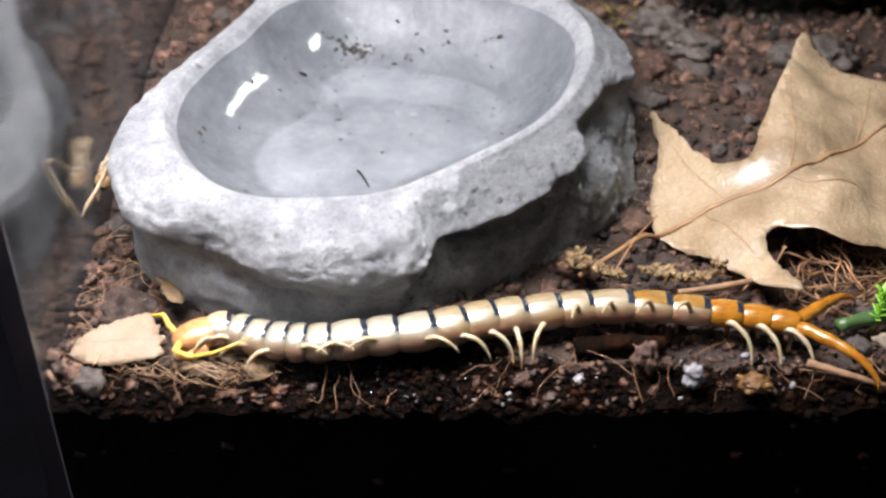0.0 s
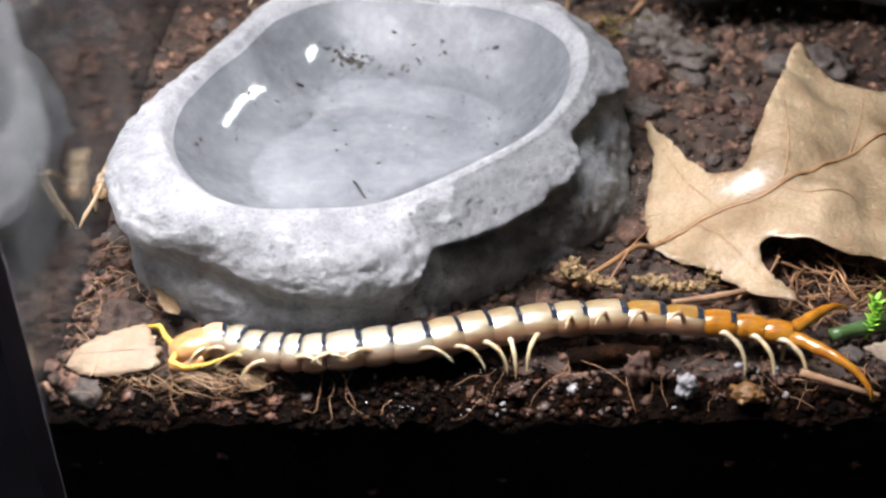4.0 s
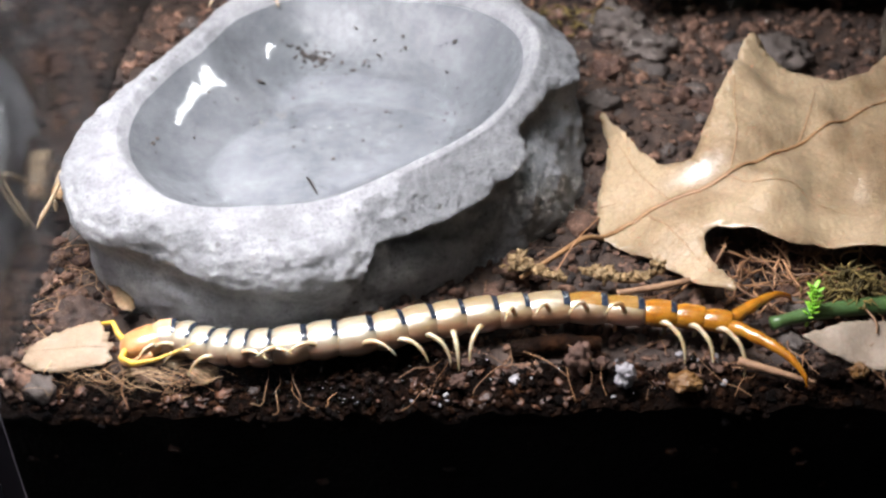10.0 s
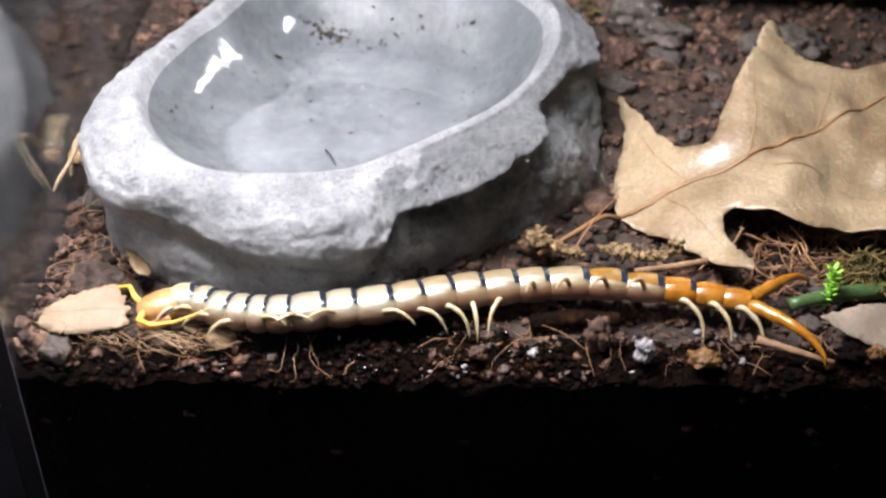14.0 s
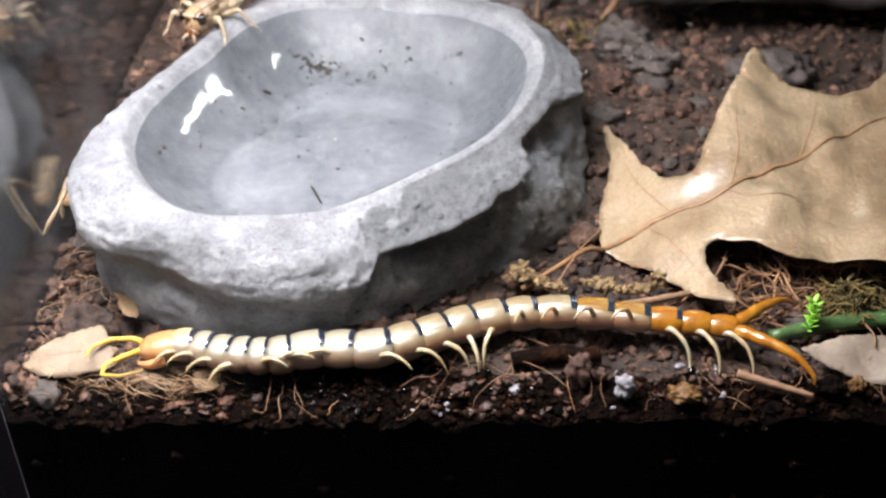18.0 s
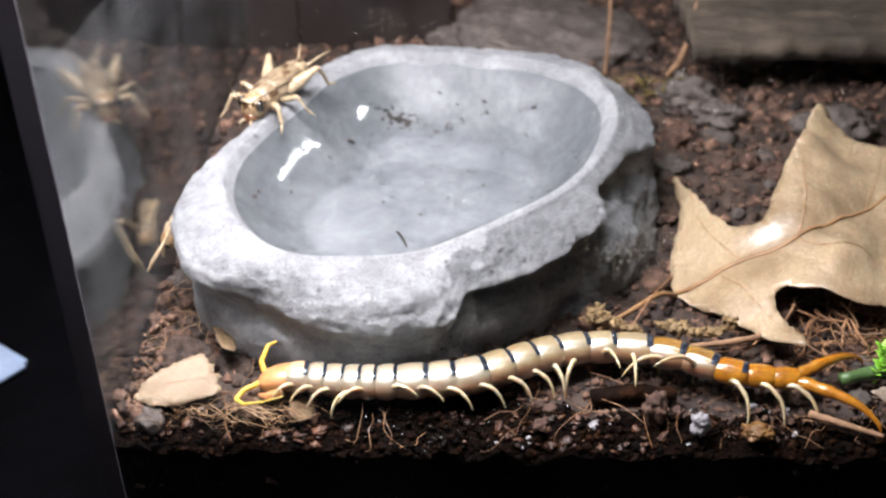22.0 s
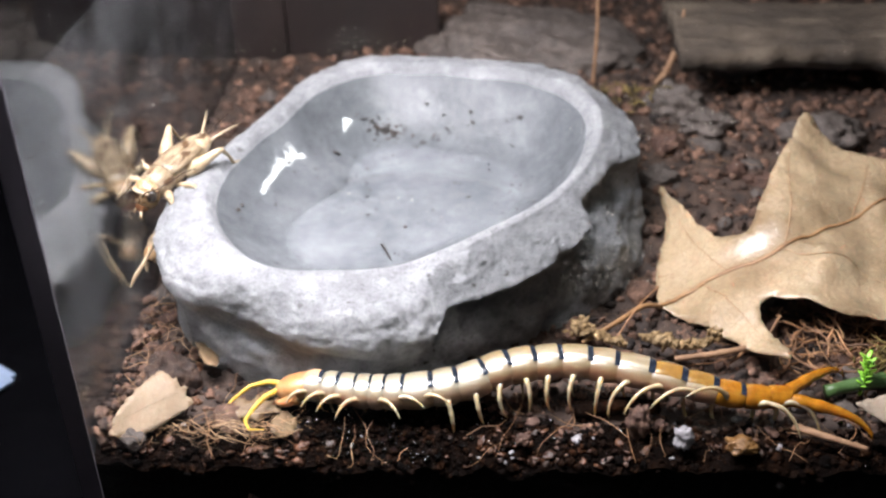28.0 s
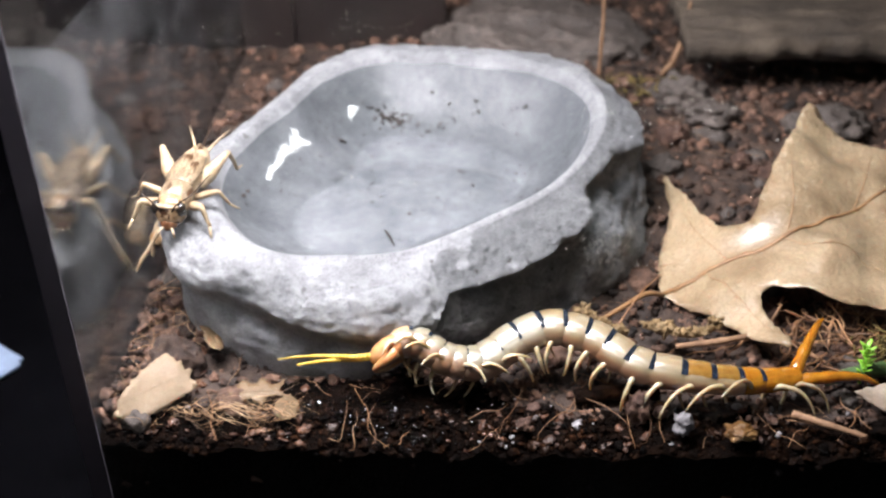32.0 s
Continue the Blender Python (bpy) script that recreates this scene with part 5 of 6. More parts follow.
# ---- crickets ----
def build_cricket():
    """A house cricket facing +x, feet at z 0."""
    e = thing("cricket", "tan house cricket standing on the dish rim", "cricket")
    zc = 0.36
    rows = [(-0.95, 0.05, 0.05, 0.05, zc - 0.02), (-0.85, 0.15, 0.13, 0.13, zc), (-0.6, 0.24, 0.2, 0.2, zc), (-0.2, 0.27, 0.23, 0.24, zc), (0.2, 0.25, 0.22, 0.24, zc), (0.45, 0.2, 0.18, 0.18, zc)]
    part("abdomen", ring_loft(rows), K_BODY, e)
    for side in (-1, 1):
        bm = bmesh.new()
        grid = []
        for i in range(15):
            s = i / 14
            x = 0.36 - 1.22 * s
            wide = 0.30 * math.sin(math.pi * min(1, 0.28 + 0.62 * s)) ** 0.7
            grid.append([bm.verts.new((x, side * (-0.03 + a / 6 * wide), zc + 0.265 - 0.10 * (a / 6) ** 2.2 - 0.10 * s**2 + 0.012 * noise.noise(Vector((x * 6, a, side))))) for a in range(7)])
        for r0, r1 in zip(grid, grid[1:]):
            for a in range(6):
                bm.faces.new((r0[a], r0[a + 1], r1[a + 1], r1[a]))
        bmesh.ops.recalc_face_normals(bm, faces=bm.faces)
        bmesh.ops.solidify(bm, geom=bm.faces[:], thickness=0.012)
        part("wing", bm, K_WING, e, "folded veined tan wing")
    part("pronotum", ring_loft([(0.32, 0.24, 0.23, 0.18, zc), (0.4, 0.275, 0.265, 0.2, zc), (0.55, 0.275, 0.26, 0.2, zc - 0.01), (0.66, 0.255, 0.235, 0.19, zc - 0.02), (0.7, 0.22, 0.2, 0.16, zc - 0.02)]), K_WING, e, "saddle-shaped tan neck shield")
    bm = bmesh.new()
    ellipsoid(bm, (0, 0, 0), (0.22, 0.26, 0.27), 22, 16, lambda x, y, z: (x + 0.12 * min(0, z), y * (1 + 0.25 * z), z))
    head = part("head", bm, K_FACE, e, "cream and brown mottled head")
    head.matrix_basis = pose(CM * 0.83, 0, CM * (zc - 0.03), 0, -24, 0)
    bm = bmesh.new()
    for z0, z1 in ((0.09, 0.11),):
        tube(bm, [(0.22 * math.sqrt(max(0.05, 1 - ((z0 + z1) / 0.56) ** 2)) * math.cos(a), 0.262 * math.sin(a), 0.5 * (z0 + z1)) for a in np.linspace(-1.1, 1.1, 7)], [0.03, 0.05, 0.03], 8, 0.7)
    part("face_band", bm, K_LEG, head, "cream stripe across the head")
    bm = bmesh.new()
    rock(bm, (0.06, 0, -0.2), (0.12, 0.15, 0.12), 3, 0.15, 3)
    part("mouth", bm, K_HEAD, head, "reddish-brown mouthparts")
    bm = bmesh.new()
    tube(bm, [(-0.88, 0, zc), (-1.2, 0, zc + 0.08), (-1.55, 0, zc + 0.12)], [0.022, 0.018, 0.014], 7, n=10)
    part("egg_tube", bm, K_DARK, e, "thin dark tail spike")
    for side in (-1, 1):
        bm = bmesh.new()
        ellipsoid(bm, (0.1, side * 0.2, 0.06), (0.1, 0.085, 0.115), 14, 10)
        part("eye", bm, C_EYE, head, "black shiny eye")
        bm = bmesh.new()
        tube(bm, [(0.19, side * 0.08, 0.02), (0.3, side * 0.2, 0.18), (0.25, side * 0.42, 0.35), (-0.35, side * 0.5, 0.55), (-1.0, side * 0.42, 0.4)], [0.016, 0.011, 0.008, 0.006, 0.004], 6, n=26)
        part("antenna", bm, K_DARK, head, "long hair-thin dark antenna")
        bm = bmesh.new()
        tube(bm, [(0.13, side * 0.06, -0.24), (0.2, side * 0.12, -0.32), (0.16, side * 0.13, -0.4)], [0.022, 0.02, 0.014], 7)
        part("palp", bm, K_LEG, head)
        for name, hip, knee, ankle, toe, r in (("foreleg", (0.5, 0.18, 0.22), (0.78, 0.5, 0.42), (0.86, 0.62, 0.12), (1.0, 0.68, 0.0), 0.075), ("midleg", (0.25, 0.2, 0.2), (0.28, 0.62, 0.4), (0.2, 0.78, 0.1), (0.16, 0.92, 0.0), 0.055)):
            bm = bmesh.new()
            hip, knee, ankle, toe = [(x, side * y, z) for x, y, z in (hip, knee, ankle, toe)]
            tube(bm, [hip, [0.5 * (a + b) for a, b in zip(hip, knee)], knee], [0.8 * r, 1.15 * r, 0.7 * r], 9, n=8)
            leg = part(name, bm, K_LEG, e)
            bm = bmesh.new()
            tube(bm, [knee, [0.5 * (a + b) for a, b in zip(knee, ankle)], ankle], [0.6 * r, 0.5 * r, 0.45 * r], 8, n=8)
            tube(bm, [ankle, toe], [0.4 * r, 0.2 * r], 7, n=4)
            part("shin", bm, K_LEG, leg)
        hip, knee, ankle, toe = [(x, side * y, z) for x, y, z in ((0.0, 0.2, 0.26), (-0.58, 0.56, 0.58), (-0.86, 0.6, 0.08), (-1.1, 0.62, 0.0))]
        bm = bmesh.new()
        tube(bm, [hip, (-0.2, side * 0.34, 0.4), (-0.4, side * 0.46, 0.5), knee], [0.10, 0.14, 0.09, 0.05], 12, n=16)
        leg = part("hind_leg", bm, K_LEG, e, "thick jumping thigh")
        bm = bmesh.new()
        tube(bm, [knee, (-0.73, side * 0.59, 0.34), ankle], [0.045, 0.035, 0.03], 8, n=12)
        tube(bm, [ankle, toe], [0.028, 0.014], 7, n=5)
        for s in np.linspace(0.35, 0.9, 5):
            p = np.array(knee) * (1 - s) + np.array(ankle) * s
            tube(bm, [p, p + np.array([-0.08, side * 0.02, -0.03])], [0.014, 0.002], 5, n=3)
        part("shin", bm, K_LEG, leg, "spiny hind shin")
        bm = bmesh.new()
        tube(bm, [(-0.86, side * 0.09, zc), (-1.15, side * 0.22, zc + 0.08), (-1.42, side * 0.36, zc + 0.14)], [0.03, 0.022, 0.005], 7, n=10)
        part("cercus", bm, K_LEG, e, "pointed tail feeler")
    for ob in e.children_recursive:
        ob.data.transform(Matrix.Scale(1.08, 4))
        ob.matrix_basis.translation *= 1.08
    return e


def build_hidden_cricket():
    """A small cricket squeezed between the dish and the side pane, one leg braced against the glass."""
    e = thing("cricket", "small tan cricket squeezed between dish and glass", "cricket", (-4.26, -0.95, 1.15), turn=(0, 0, -98))
    rows = [(-0.75, 0.05, 0.05, 0.05, 0.0), (-0.6, 0.12, 0.12, 0.12, 0.02), (-0.2, 0.17, 0.17, 0.18, 0.04), (0.2, 0.17, 0.17, 0.18, 0.06), (0.4, 0.14, 0.14, 0.14, 0.06)]
    part("abdomen", ring_loft(rows), K_BODY, e)
    part("pronotum", ring_loft([(0.3, 0.15, 0.16, 0.14, 0.06), (0.4, 0.175, 0.185, 0.15, 0.06), (0.56, 0.17, 0.17, 0.14, 0.05), (0.6, 0.14, 0.13, 0.11, 0.05)]), K_WING, e, "saddle-shaped tan neck shield")
    bm = bmesh.new()
    ellipsoid(bm, (0.7, 0, 0.03), (0.14, 0.165, 0.17), 16, 12)
    part("head", bm, K_FACE, e, "cream and brown mottled head")
    for side in (-1, 1):
        bm = bmesh.new()
        ellipsoid(bm, (-0.12, side * 0.075, 0.2), (0.5, 0.11, 0.035), 16, 8)
        part("wing", bm, K_WING, e, "folded veined tan wing")
    inverse = e.matrix_basis.inverted()
    for name, points, radii in (("foreleg", [(-4.16, -1.45, 1.3), (-4.1, -2.05, 1.82), (-4.06, -2.2, 1.8)], [0.05, 0.06, 0.045]), ("midleg", [(-4.3, -1.1, 1.2), (-4.42, -1.3, 1.32), (-4.47, -1.5, 1.2)], [0.045, 0.055, 0.035]),
                                ("hind_leg", [(-4.2, -1.0, 1.15), (-4.28, -0.8, 1.3), (-4.36, -0.5, 1.35)], [0.07, 0.1, 0.04])):
        bm = bmesh.new()
        tube(bm, [(inverse @ (Vector(p) * CM)) / CM for p in points], radii, 9, n=12)
        leg = part(name, bm, K_LEG, e)
        shin = {"foreleg": [(-4.06, -2.2, 1.8), (-4.24, -2.38, 1.5), (-4.38, -2.5, 1.3), (-4.42, -2.52, 1.24), (-4.52, -2.58, 1.06)], "midleg": [(-4.47, -1.5, 1.2), (-4.5, -1.6, 1.0), (-4.52, -1.65, 0.8)], "hind_leg": [(-4.36, -0.5, 1.35), (-4.3, -0.4, 1.1), (-4.25, -0.3, 0.75)]}[name]
        bm = bmesh.new()
        tube(bm, [(inverse @ (Vector(p) * CM)) / CM for p in shin], [0.042, 0.036, 0.034, 0.045, 0.018], 8, n=18)
        part("shin", bm, K_LEG, leg, "straw-coloured shin braced against the glass" if name == "foreleg" else "")
    return e


# ---- what moves ----
# the centipede's mid line, head first, in cm, at the given seconds
LINES = []


def line(t, *points):
    LINES.append((t, points))


line(0, (-2.56, -4.91, 0.42), (-1.96, -4.72, 0.45), (-1.35, -4.90, 0.40), (-0.59, -4.99, 0.40), (0.16, -4.89, 0.42), (1.05, -4.77, 0.45), (2.00, -4.49, 0.45), (3.06, -4.28, 0.45), (4.22, -4.17, 0.45), (5.39, -4.27, 0.42), (6.16, -4.39, 0.40), (6.73, -4.56, 0.40))
line(16.5, (-2.41, -4.79, 0.42), (-1.88, -4.52, 0.45), (-1.32, -4.72, 0.40), (-0.76, -4.93, 0.40), (0.07, -4.84, 0.42), (0.99, -4.82, 0.45), (2.00, -4.50, 0.45), (2.95, -4.20, 0.45), (4.15, -4.04, 0.45), (5.32, -4.10, 0.42), (6.30, -4.24, 0.40), (6.82, -4.35, 0.40))
line(18, (-2.35, -4.80, 0.42), (-1.78, -4.78, 0.45), (-1.15, -4.92, 0.40), (-0.44, -5.00, 0.40), (0.25, -4.86, 0.42), (1.13, -4.90, 0.45), (2.00, -4.56, 0.45), (2.90, -4.16, 0.45), (4.10, -3.99, 0.45), (5.36, -4.11, 0.42), (6.25, -4.24, 0.40), (6.86, -4.35, 0.40))
line(19, (-2.16, -4.68, 0.42), (-1.56, -4.70, 0.45), (-0.90, -4.82, 0.40), (-0.16, -4.87, 0.40), (0.74, -4.76, 0.42), (1.56, -4.58, 0.45), (2.21, -4.24, 0.45), (3.07, -3.90, 0.45), (4.12, -3.79, 0.45), (5.04, -3.97, 0.42), (6.01, -4.28, 0.40), (6.89, -4.48, 0.40))
line(21, (-2.08, -4.64, 0.42), (-1.50, -4.74, 0.45), (-0.85, -4.81, 0.40), (-0.11, -4.82, 0.40), (0.81, -4.75, 0.42), (1.46, -4.62, 0.45), (2.30, -4.22, 0.45), (3.46, -3.88, 0.45), (4.59, -3.98, 0.45), (5.54, -4.45, 0.42), (6.16, -4.56, 0.40), (6.69, -4.65, 0.40))
line(23, (-1.94, -4.99, 0.35), (-1.48, -4.92, 0.50), (-0.86, -4.84, 0.40), (-0.04, -4.84, 0.40), (0.97, -4.79, 0.42), (1.88, -4.46, 0.45), (2.83, -3.95, 0.45), (3.88, -3.87, 0.45), (4.79, -4.07, 0.45), (5.57, -4.41, 0.42), (6.10, -4.53, 0.40), (6.64, -4.56, 0.40))
line(25, (-1.90, -5.07, 0.40), (-1.36, -4.99, 0.50), (-0.73, -4.95, 0.40), (-0.00, -5.00, 0.40), (0.90, -4.99, 0.42), (1.81, -4.73, 0.45), (2.74, -4.16, 0.45), (3.79, -3.96, 0.45), (4.72, -4.09, 0.45), (5.68, -4.44, 0.42), (6.21, -4.55, 0.40), (6.74, -4.63, 0.40))
line(27.5, (-1.12, -4.69, 0.50), (-0.59, -4.79, 0.50), (0.15, -4.86, 0.45), (0.89, -4.88, 0.50), (1.62, -4.70, 0.60), (2.45, -4.38, 0.75), (3.38, -4.36, 0.80), (4.18, -4.58, 0.75), (4.90, -4.71, 0.65), (5.72, -4.79, 0.50), (6.19, -4.75, 0.45), (6.66, -4.68, 0.40))
line(28, (-1.43, -4.57, 0.40), (-0.94, -4.65, 0.50), (-0.19, -4.73, 0.45), (0.66, -4.78, 0.50), (1.48, -4.68, 0.60), (2.22, -4.46, 0.75), (3.15, -4.36, 0.80), (3.98, -4.44, 0.75), (4.79, -4.60, 0.65), (5.77, -4.79, 0.50), (6.23, -4.80, 0.45), (6.70, -4.73, 0.40))
line(30, (-0.94, -4.86, 0.60), (-0.48, -4.74, 0.70), (0.08, -4.86, 0.55), (0.73, -4.98, 0.55), (1.36, -4.84, 0.60), (2.00, -4.71, 0.75), (2.83, -4.52, 0.80), (3.65, -4.65, 0.75), (4.45, -4.86, 0.65), (5.27, -4.93, 0.50), (5.99, -4.98, 0.45), (6.55, -4.93, 0.40))
line(31, (-0.68, -4.84, 0.80), (-0.09, -4.74, 0.95), (0.55, -4.63, 0.85), (1.29, -4.58, 0.55), (1.76, -4.61, 0.70), (2.31, -4.47, 0.90), (2.96, -4.40, 0.95), (3.59, -4.66, 0.85), (4.23, -4.81, 0.70), (5.05, -4.88, 0.55), (5.91, -4.74, 0.45), (6.67, -4.62, 0.40))
line(31.5, (0.17, -4.74, 0.90), (0.67, -4.62, 1.00), (1.14, -4.73, 0.75), (1.60, -4.74, 0.60), (2.06, -4.55, 0.80), (2.70, -4.29, 1.00), (3.43, -4.51, 0.95), (4.05, -4.90, 0.75), (4.77, -4.96, 0.65), (5.51, -4.95, 0.55), (6.19, -4.79, 0.45), (6.77, -4.66, 0.40))
line(32, (0.12, -4.68, 0.85), (0.62, -4.53, 1.00), (1.18, -4.67, 0.75), (1.74, -4.60, 0.65), (2.20, -4.36, 0.85), (2.85, -4.15, 1.05), (3.59, -4.29, 0.95), (4.22, -4.67, 0.75), (4.94, -4.82, 0.65), (5.67, -4.83, 0.55), (6.25, -4.71, 0.45), (6.88, -4.56, 0.40))


def body_poses(points, roll, twist=0.0):
    """The poses of the head and the segments along one mid line."""
    fine = spline(points, 241)
    far = np.linspace(0, 1, 241)
    out = []
    for n, (a, b) in enumerate(zip(BOUNDS, BOUNDS[1:])):
        mid, lo, hi = [np.array([np.interp(v, far, fine[:, k]) for k in range(3)]) for v in (0.5 * (a + b), max(0, a - 0.01), min(1, b + 0.01))]
        x = Vector(hi - lo).normalized()
        up = Vector((0, roll + twist * (1 - step(3, 8, n)), 1))
        y = up.cross(x).normalized()
        z = x.cross(y)
        m = Matrix((x, y, z)).transposed().to_4x4()
        out.append(Matrix.Translation(Vector(mid) * CM) @ m)
    return out


def leg_pose(side, w, down, sweep, droop, k):
    """A leg at its hip: sweep turns it towards the tail, droop presses it down."""
    m = pose(0, side * 0.78 * w * CM, -0.25 * down * CM) @ pose(0, 0, 0, 0, 0, 0 if side > 0 else 180)
    return m @ pose(0, 0, 0, 0, 0, sweep * (-side)) @ pose(0, 0, 0, -droop, 0, 0)


# turn (towards the tail) and droop of the near legs, head first: at rest, while drawing back, and arched
REST = [(-60, -25), (-65, -25), (-65, -20), (-60, -10), (72, -48), (75, -50), (-70, -52), (-72, -50), (62, -30), (60, -5), (50, 10), (0, 25), (-45, 15), (-25, -62), (-30, -62), (-30, -60), (-30, -62), (55, 12), (55, 14), (65, 10)]
DRAW = [(-60, -20), (-60, -15), (-60, -10), (-50, 5), (-60, -30), (70, -40), (66, -30), (60, -10), (60, 0), (50, 8), (45, 15), (10, 28), (-45, 18), (15, -45), (5, -20), (-55, -20), (-45, -45), (55, 14), (55, 14), (65, 10)]
ARCH = [(-60, -25), (-60, -22), (-60, -18), (-55, -15), (60, -25), (70, -40), (72, -40), (5, 38), (-10, 45), (-40, 38), (15, 45), (-25, 45), (-25, 45), (-12, 42), (-45, 22), (-60, -8), (-60, -25), (-65, -50), (70, -15), (75, -8)]


def motions(centipede, cricket, flake):
    e, head, segs, legs, feelers, tails = centipede
    leans = ((0, 18, 25, 28, 31, 32), (0.28, 0.28, 0.26, 0.2, 0.16, 0.12))
    twists = ((0, 25, 28, 30, 31, 32), (0, 0, 0.15, 0.3, 0.7, 0.9))
    rows = [(t, body_poses(p, float(np.interp(t, *leans)), float(np.interp(t, *twists)))) for t, p in LINES]
    rows.insert(1, (14.5, rows[0][1]))
    for n, ob in enumerate([head] + segs):
        walk(ob, [(t, poses[n]) for t, poses in rows])
    rnd = random.Random(4)
    for k, pair in enumerate(legs):
        for leg, side, w, down in pair:
            jit = [rnd.gauss(0, 5) for _ in range(6)] if side > 0 else [0] * 6
            off = {t: (-2 if t < 26 else 2) + (24 if side > 0 else 0) for t in (0, 14.5, 18, 21, 25, 27.5, 29, 30, 32)}
            keys = [(0, REST), (14.5, REST), (18, REST), (21, DRAW), (25, DRAW), (27.5, ARCH), (29, ARCH), (30, ARCH), (32, ARCH)]
            swing = {29: 8, 30: -8, 32: 4}
            walk(leg, [(t, leg_pose(side, w, down, pairs[k][0] + jit[0] + swing.get(t, 0) * (1 if k % 2 else -1), (pairs[k][1] if side < 0 else 34) + off[t], k)) for t, pairs in keys])
    # antennae: chains of rigid pieces; the bend (to the viewer's side, and down) of each piece in turn
    near = [(0, (70, 0), (50, -2), (40, 4), (15, 6), (10, 0)), (14.5, (70, 0), (50, -2), (40, 4), (15, 6), (10, 0)), (16.5, (60, 0), (30, -4), (30, 2), (20, 0), (10, 0)), (18, (28, -4), (15, 0), (55, 0), (60, 0), (40, 0)),
            (20, (35, 0), (40, 0), (50, 0), (45, 0), (25, 0)), (23, (35, -4), (45, 0), (50, 0), (45, 0), (20, 0)), (25, (35, 4), (40, 2), (45, 0), (40, 0), (20, 0)), (27.5, (55, -8), (20, -8), (15, 0), (40, 0), (40, 0)), (28.3, (55, -8), (20, -8), (10, 0), (30, 0), (30, 0)),
            (30, (40, -8), (16, -4), (-8, 4), (-25, 4), (-20, 0)), (31, (12, 0), (4, 6), (0, 8), (-4, 8), (-4, 0)), (32, (2, 22), (-2, 8), (-4, 0), (-4, -4), (-4, -4))]
    far = [(0, (-74, 14), (-10, -4), (30, -22), (25, -22)), (14.5, (-74, 14), (-10, -4), (30, -22), (25, -22)), (16.5, (-75, 4), (-35, 0), (-30, 0), (-20, 0)), (18, (-35, 6), (30, -4), (45, 0), (45, 0)),
           (20, (-60, 34), (-40, 8), (-35, -10), (-20, -15)), (23, (-65, 36), (-35, 0), (-35, -12), (-20, -15)), (25, (-65, 38), (-35, 0), (-35, -12), (-20, -15)), (27.5, (-6, 10), (10, -20), (40, -20), (40, 0)), (28.3, (-6, 10), (10, -15), (30, -15), (30, 0)),
           (30, (4, 0), (4, 4), (2, 0), (-4, 0)), (31, (4, 10), (4, 6), (2, 4), (0, 0)), (32, (14, 18), (6, 4), (4, -4), (4, -6))]
    for chain, side in feelers:
        keys = near if side < 0 else far
        for n, piece in enumerate(chain):
            rows = []
            for t, *bends in keys:
                m = pose(-0.24 * CM, side * 0.1 * CM, 0.02 * CM)
                for k in range(n + 1):
                    m = m @ pose(-0.33 * CM if k else 0, 0, 0, 0, bends[k][1], bends[k][0])
                rows.append((t, m))
            walk(piece, rows)
    for ob, side in tails:
        if side < 0:
            keys = [(0, -28, 2), (14.5, -28, 2), (21, -28, 3), (28, -20, 3), (30.5, -16, 2), (32, -6, -8)]
        else:
            keys = [(0, 50, -20), (14.5, 50, -20), (21, 34, -18), (28, 24, -18), (30.5, 26, -22), (32, 44, -34)]
        walk(ob, [(t, pose(0.2 * CM, side * 0.1 * CM, 0, 0, tilt, yaw)) for t, yaw, tilt in keys])
    # the cricket: seconds, place of its middle on the rim, heading, tilt of its nose, lean
    hops = [(0, -1.75, 5.2, 2.25, -92, 0, 0), (14.5, -1.8, 4.6, 2.35, -95, 0, 0), (16.5, -2.02, 3.7, 2.42, -105, 2, 0), (17.5, -2.16, 3.6, 2.4, -110, 4, 0), (18.2, -2.45, 3.7, 2.35, -112, 5, 0), (19, -2.47, 3.5, 2.33, -108, 4, 0),
            (20, -2.5, 3.0, 2.33, -108, 4, 0), (21, -2.5, 2.55, 2.35, -110, 4, 0), (22, -2.79, 2.07, 2.36, -114, 6, -4), (23, -2.96, 1.5, 2.36, -112, 6, -6), (24, -3.08, 1.12, 2.36, -117, 4, -8), (24.6, -3.36, 0.7, 2.32, -120, 4, -10), (25.5, -3.28, 0.3, 2.32, -120, 6, -12),
            (27.5, -4.01, -0.66, 2.08, -118, 12, -12), (28, -4.05, -0.43, 2.08, -116, 10, -12), (28.6, -3.93, -0.47, 2.1, -108, 14, -10), (29, -3.82, -0.46, 2.12, -108, 10, -8), (29.5, -3.5, -1.2, 2.2, -91, 8, -6), (30, -3.46, -1.85, 2.28, -87, 6, -4), (31, -3.58, -1.95, 2.24, -93, 6, -4), (32, -3.56, -1.95, 2.24, -94, 6, -4)]
    walk(cricket, [(t, pose(x * CM, y * CM, z * CM, 0, 0, yaw) @ pose(0, 0, 0, lean, nose, 0)) for t, x, y, z, yaw, nose, lean in hops])
    # the small dead leaf that the centipede pushes
    shifts = [(0, -3.6, -4.72, 0.2, 26, 0, 4), (16.0, -3.6, -4.72, 0.2, 26, 0, 4), (18, -3.62, -4.72, 0.22, 28, 2, 8), (21, -3.55, -4.75, 0.26, 32, 0, 14), (25.5, -3.55, -4.85, 0.26, 34, 0, 14), (27.5, -3.68, -5.0, 0.3, 42, -6, 34), (32, -3.68, -5.0, 0.3, 42, -6, 34)]
    walk(flake, [(t, pose(x * CM, y * CM, z * CM, rx, ry, rz)) for t, x, y, z, rx, ry, rz in shifts])


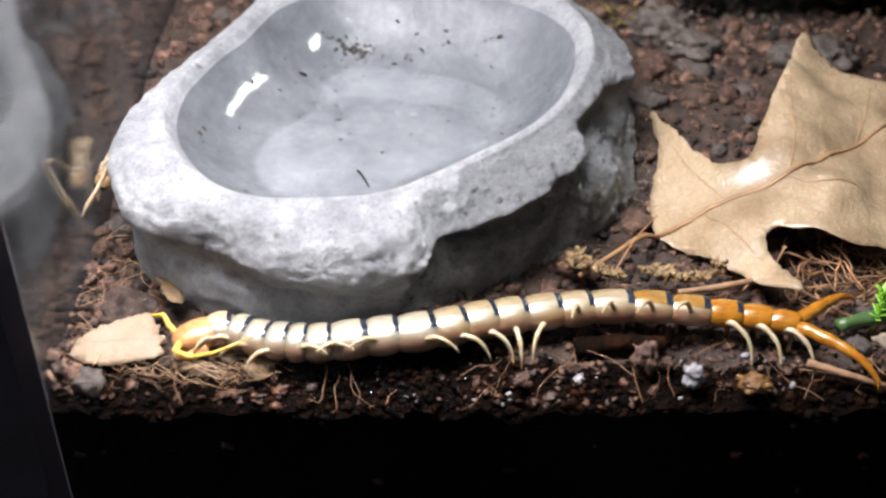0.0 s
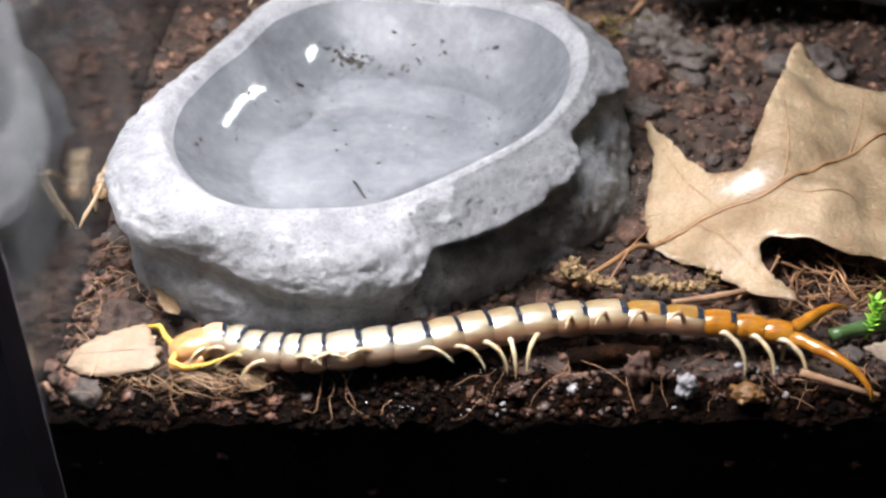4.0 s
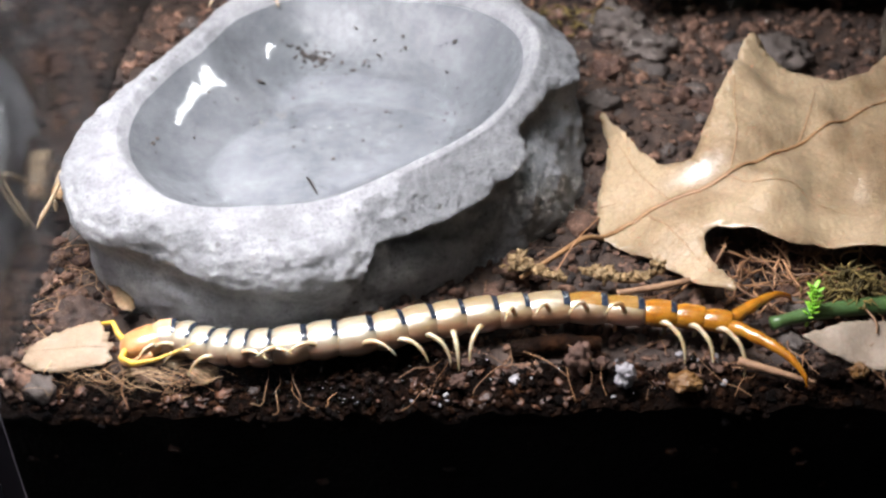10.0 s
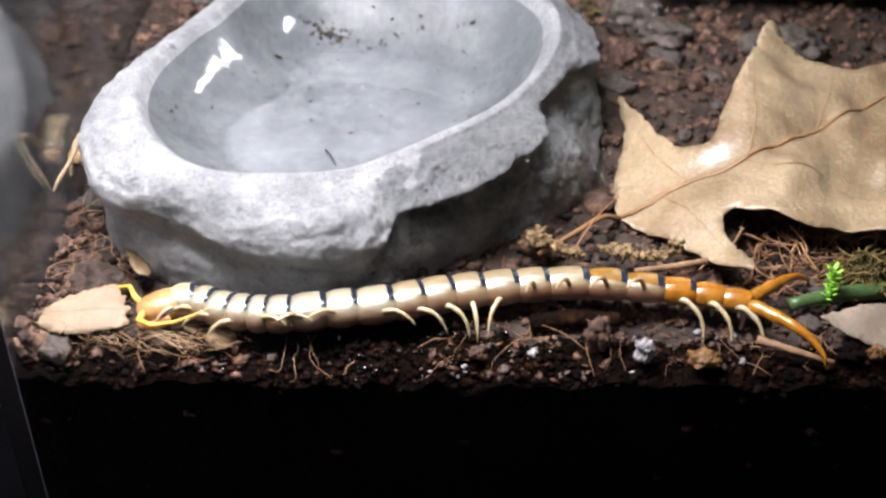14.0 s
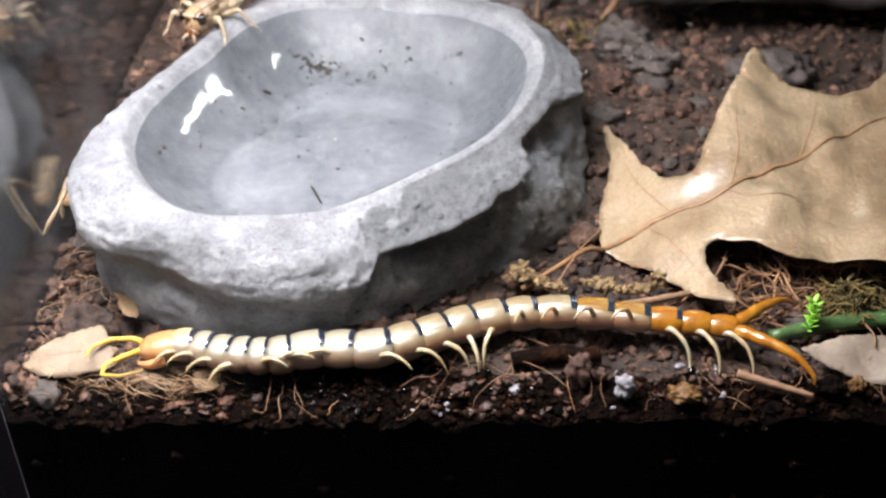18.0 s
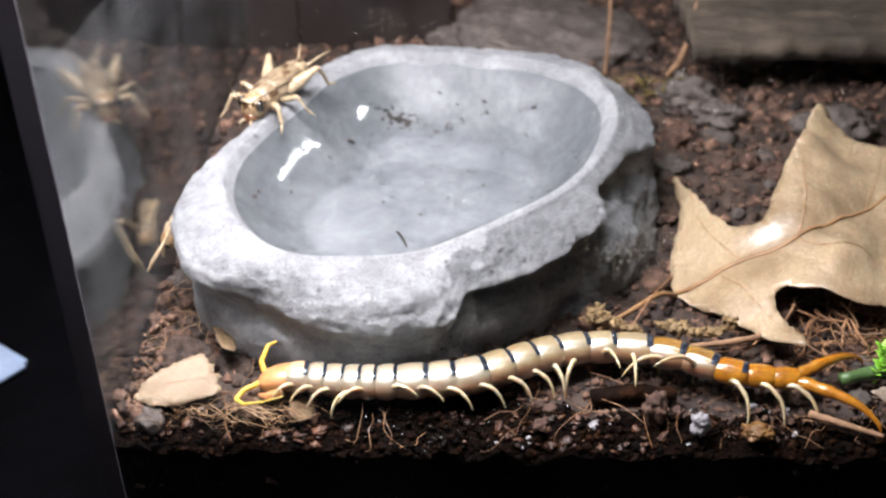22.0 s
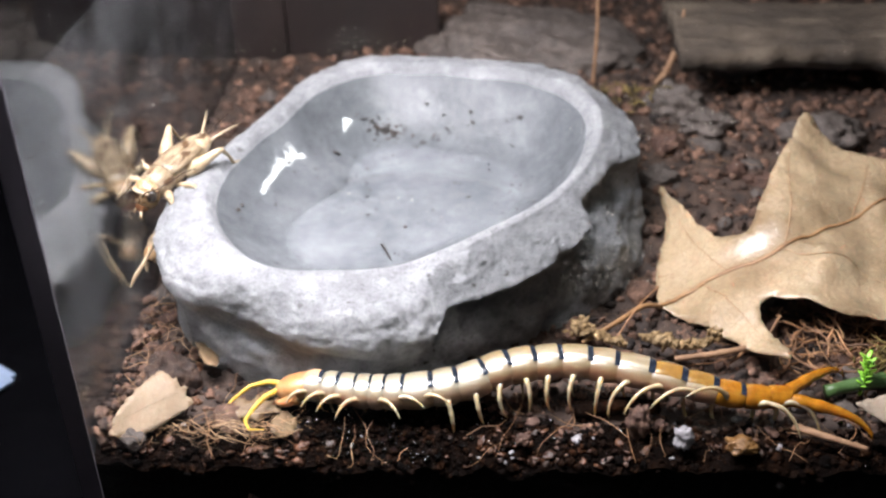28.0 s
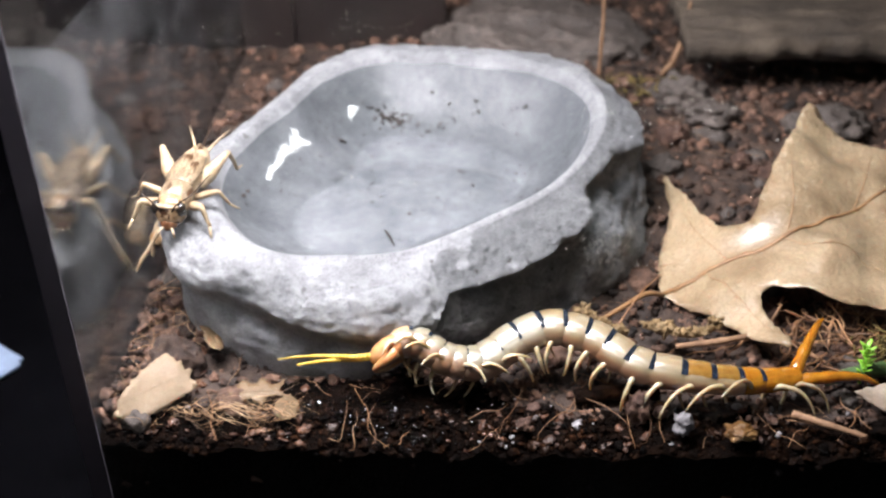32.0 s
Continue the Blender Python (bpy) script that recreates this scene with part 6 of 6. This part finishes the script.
# ---- build ----
build_tank()
build_ground()
build_dish()
build_debris()
build_oak_leaf()
build_named_stones()
build_back()
build_litter()
build_fibres()
build_soil_bits()
build_dust()
build_outside()
FLAKE = small_leaf("small_dead_leaf", "small pale tan dead leaf lying before the centipede", 1.45, 0.85, 60, M_FLAKE, (-3.6, -4.72, 0.2), edge=FLAKE_EDGE)
CENTIPEDE = build_centipede()
CRICKET = build_cricket()
build_hidden_cricket()
motions(CENTIPEDE, CRICKET, FLAKE)
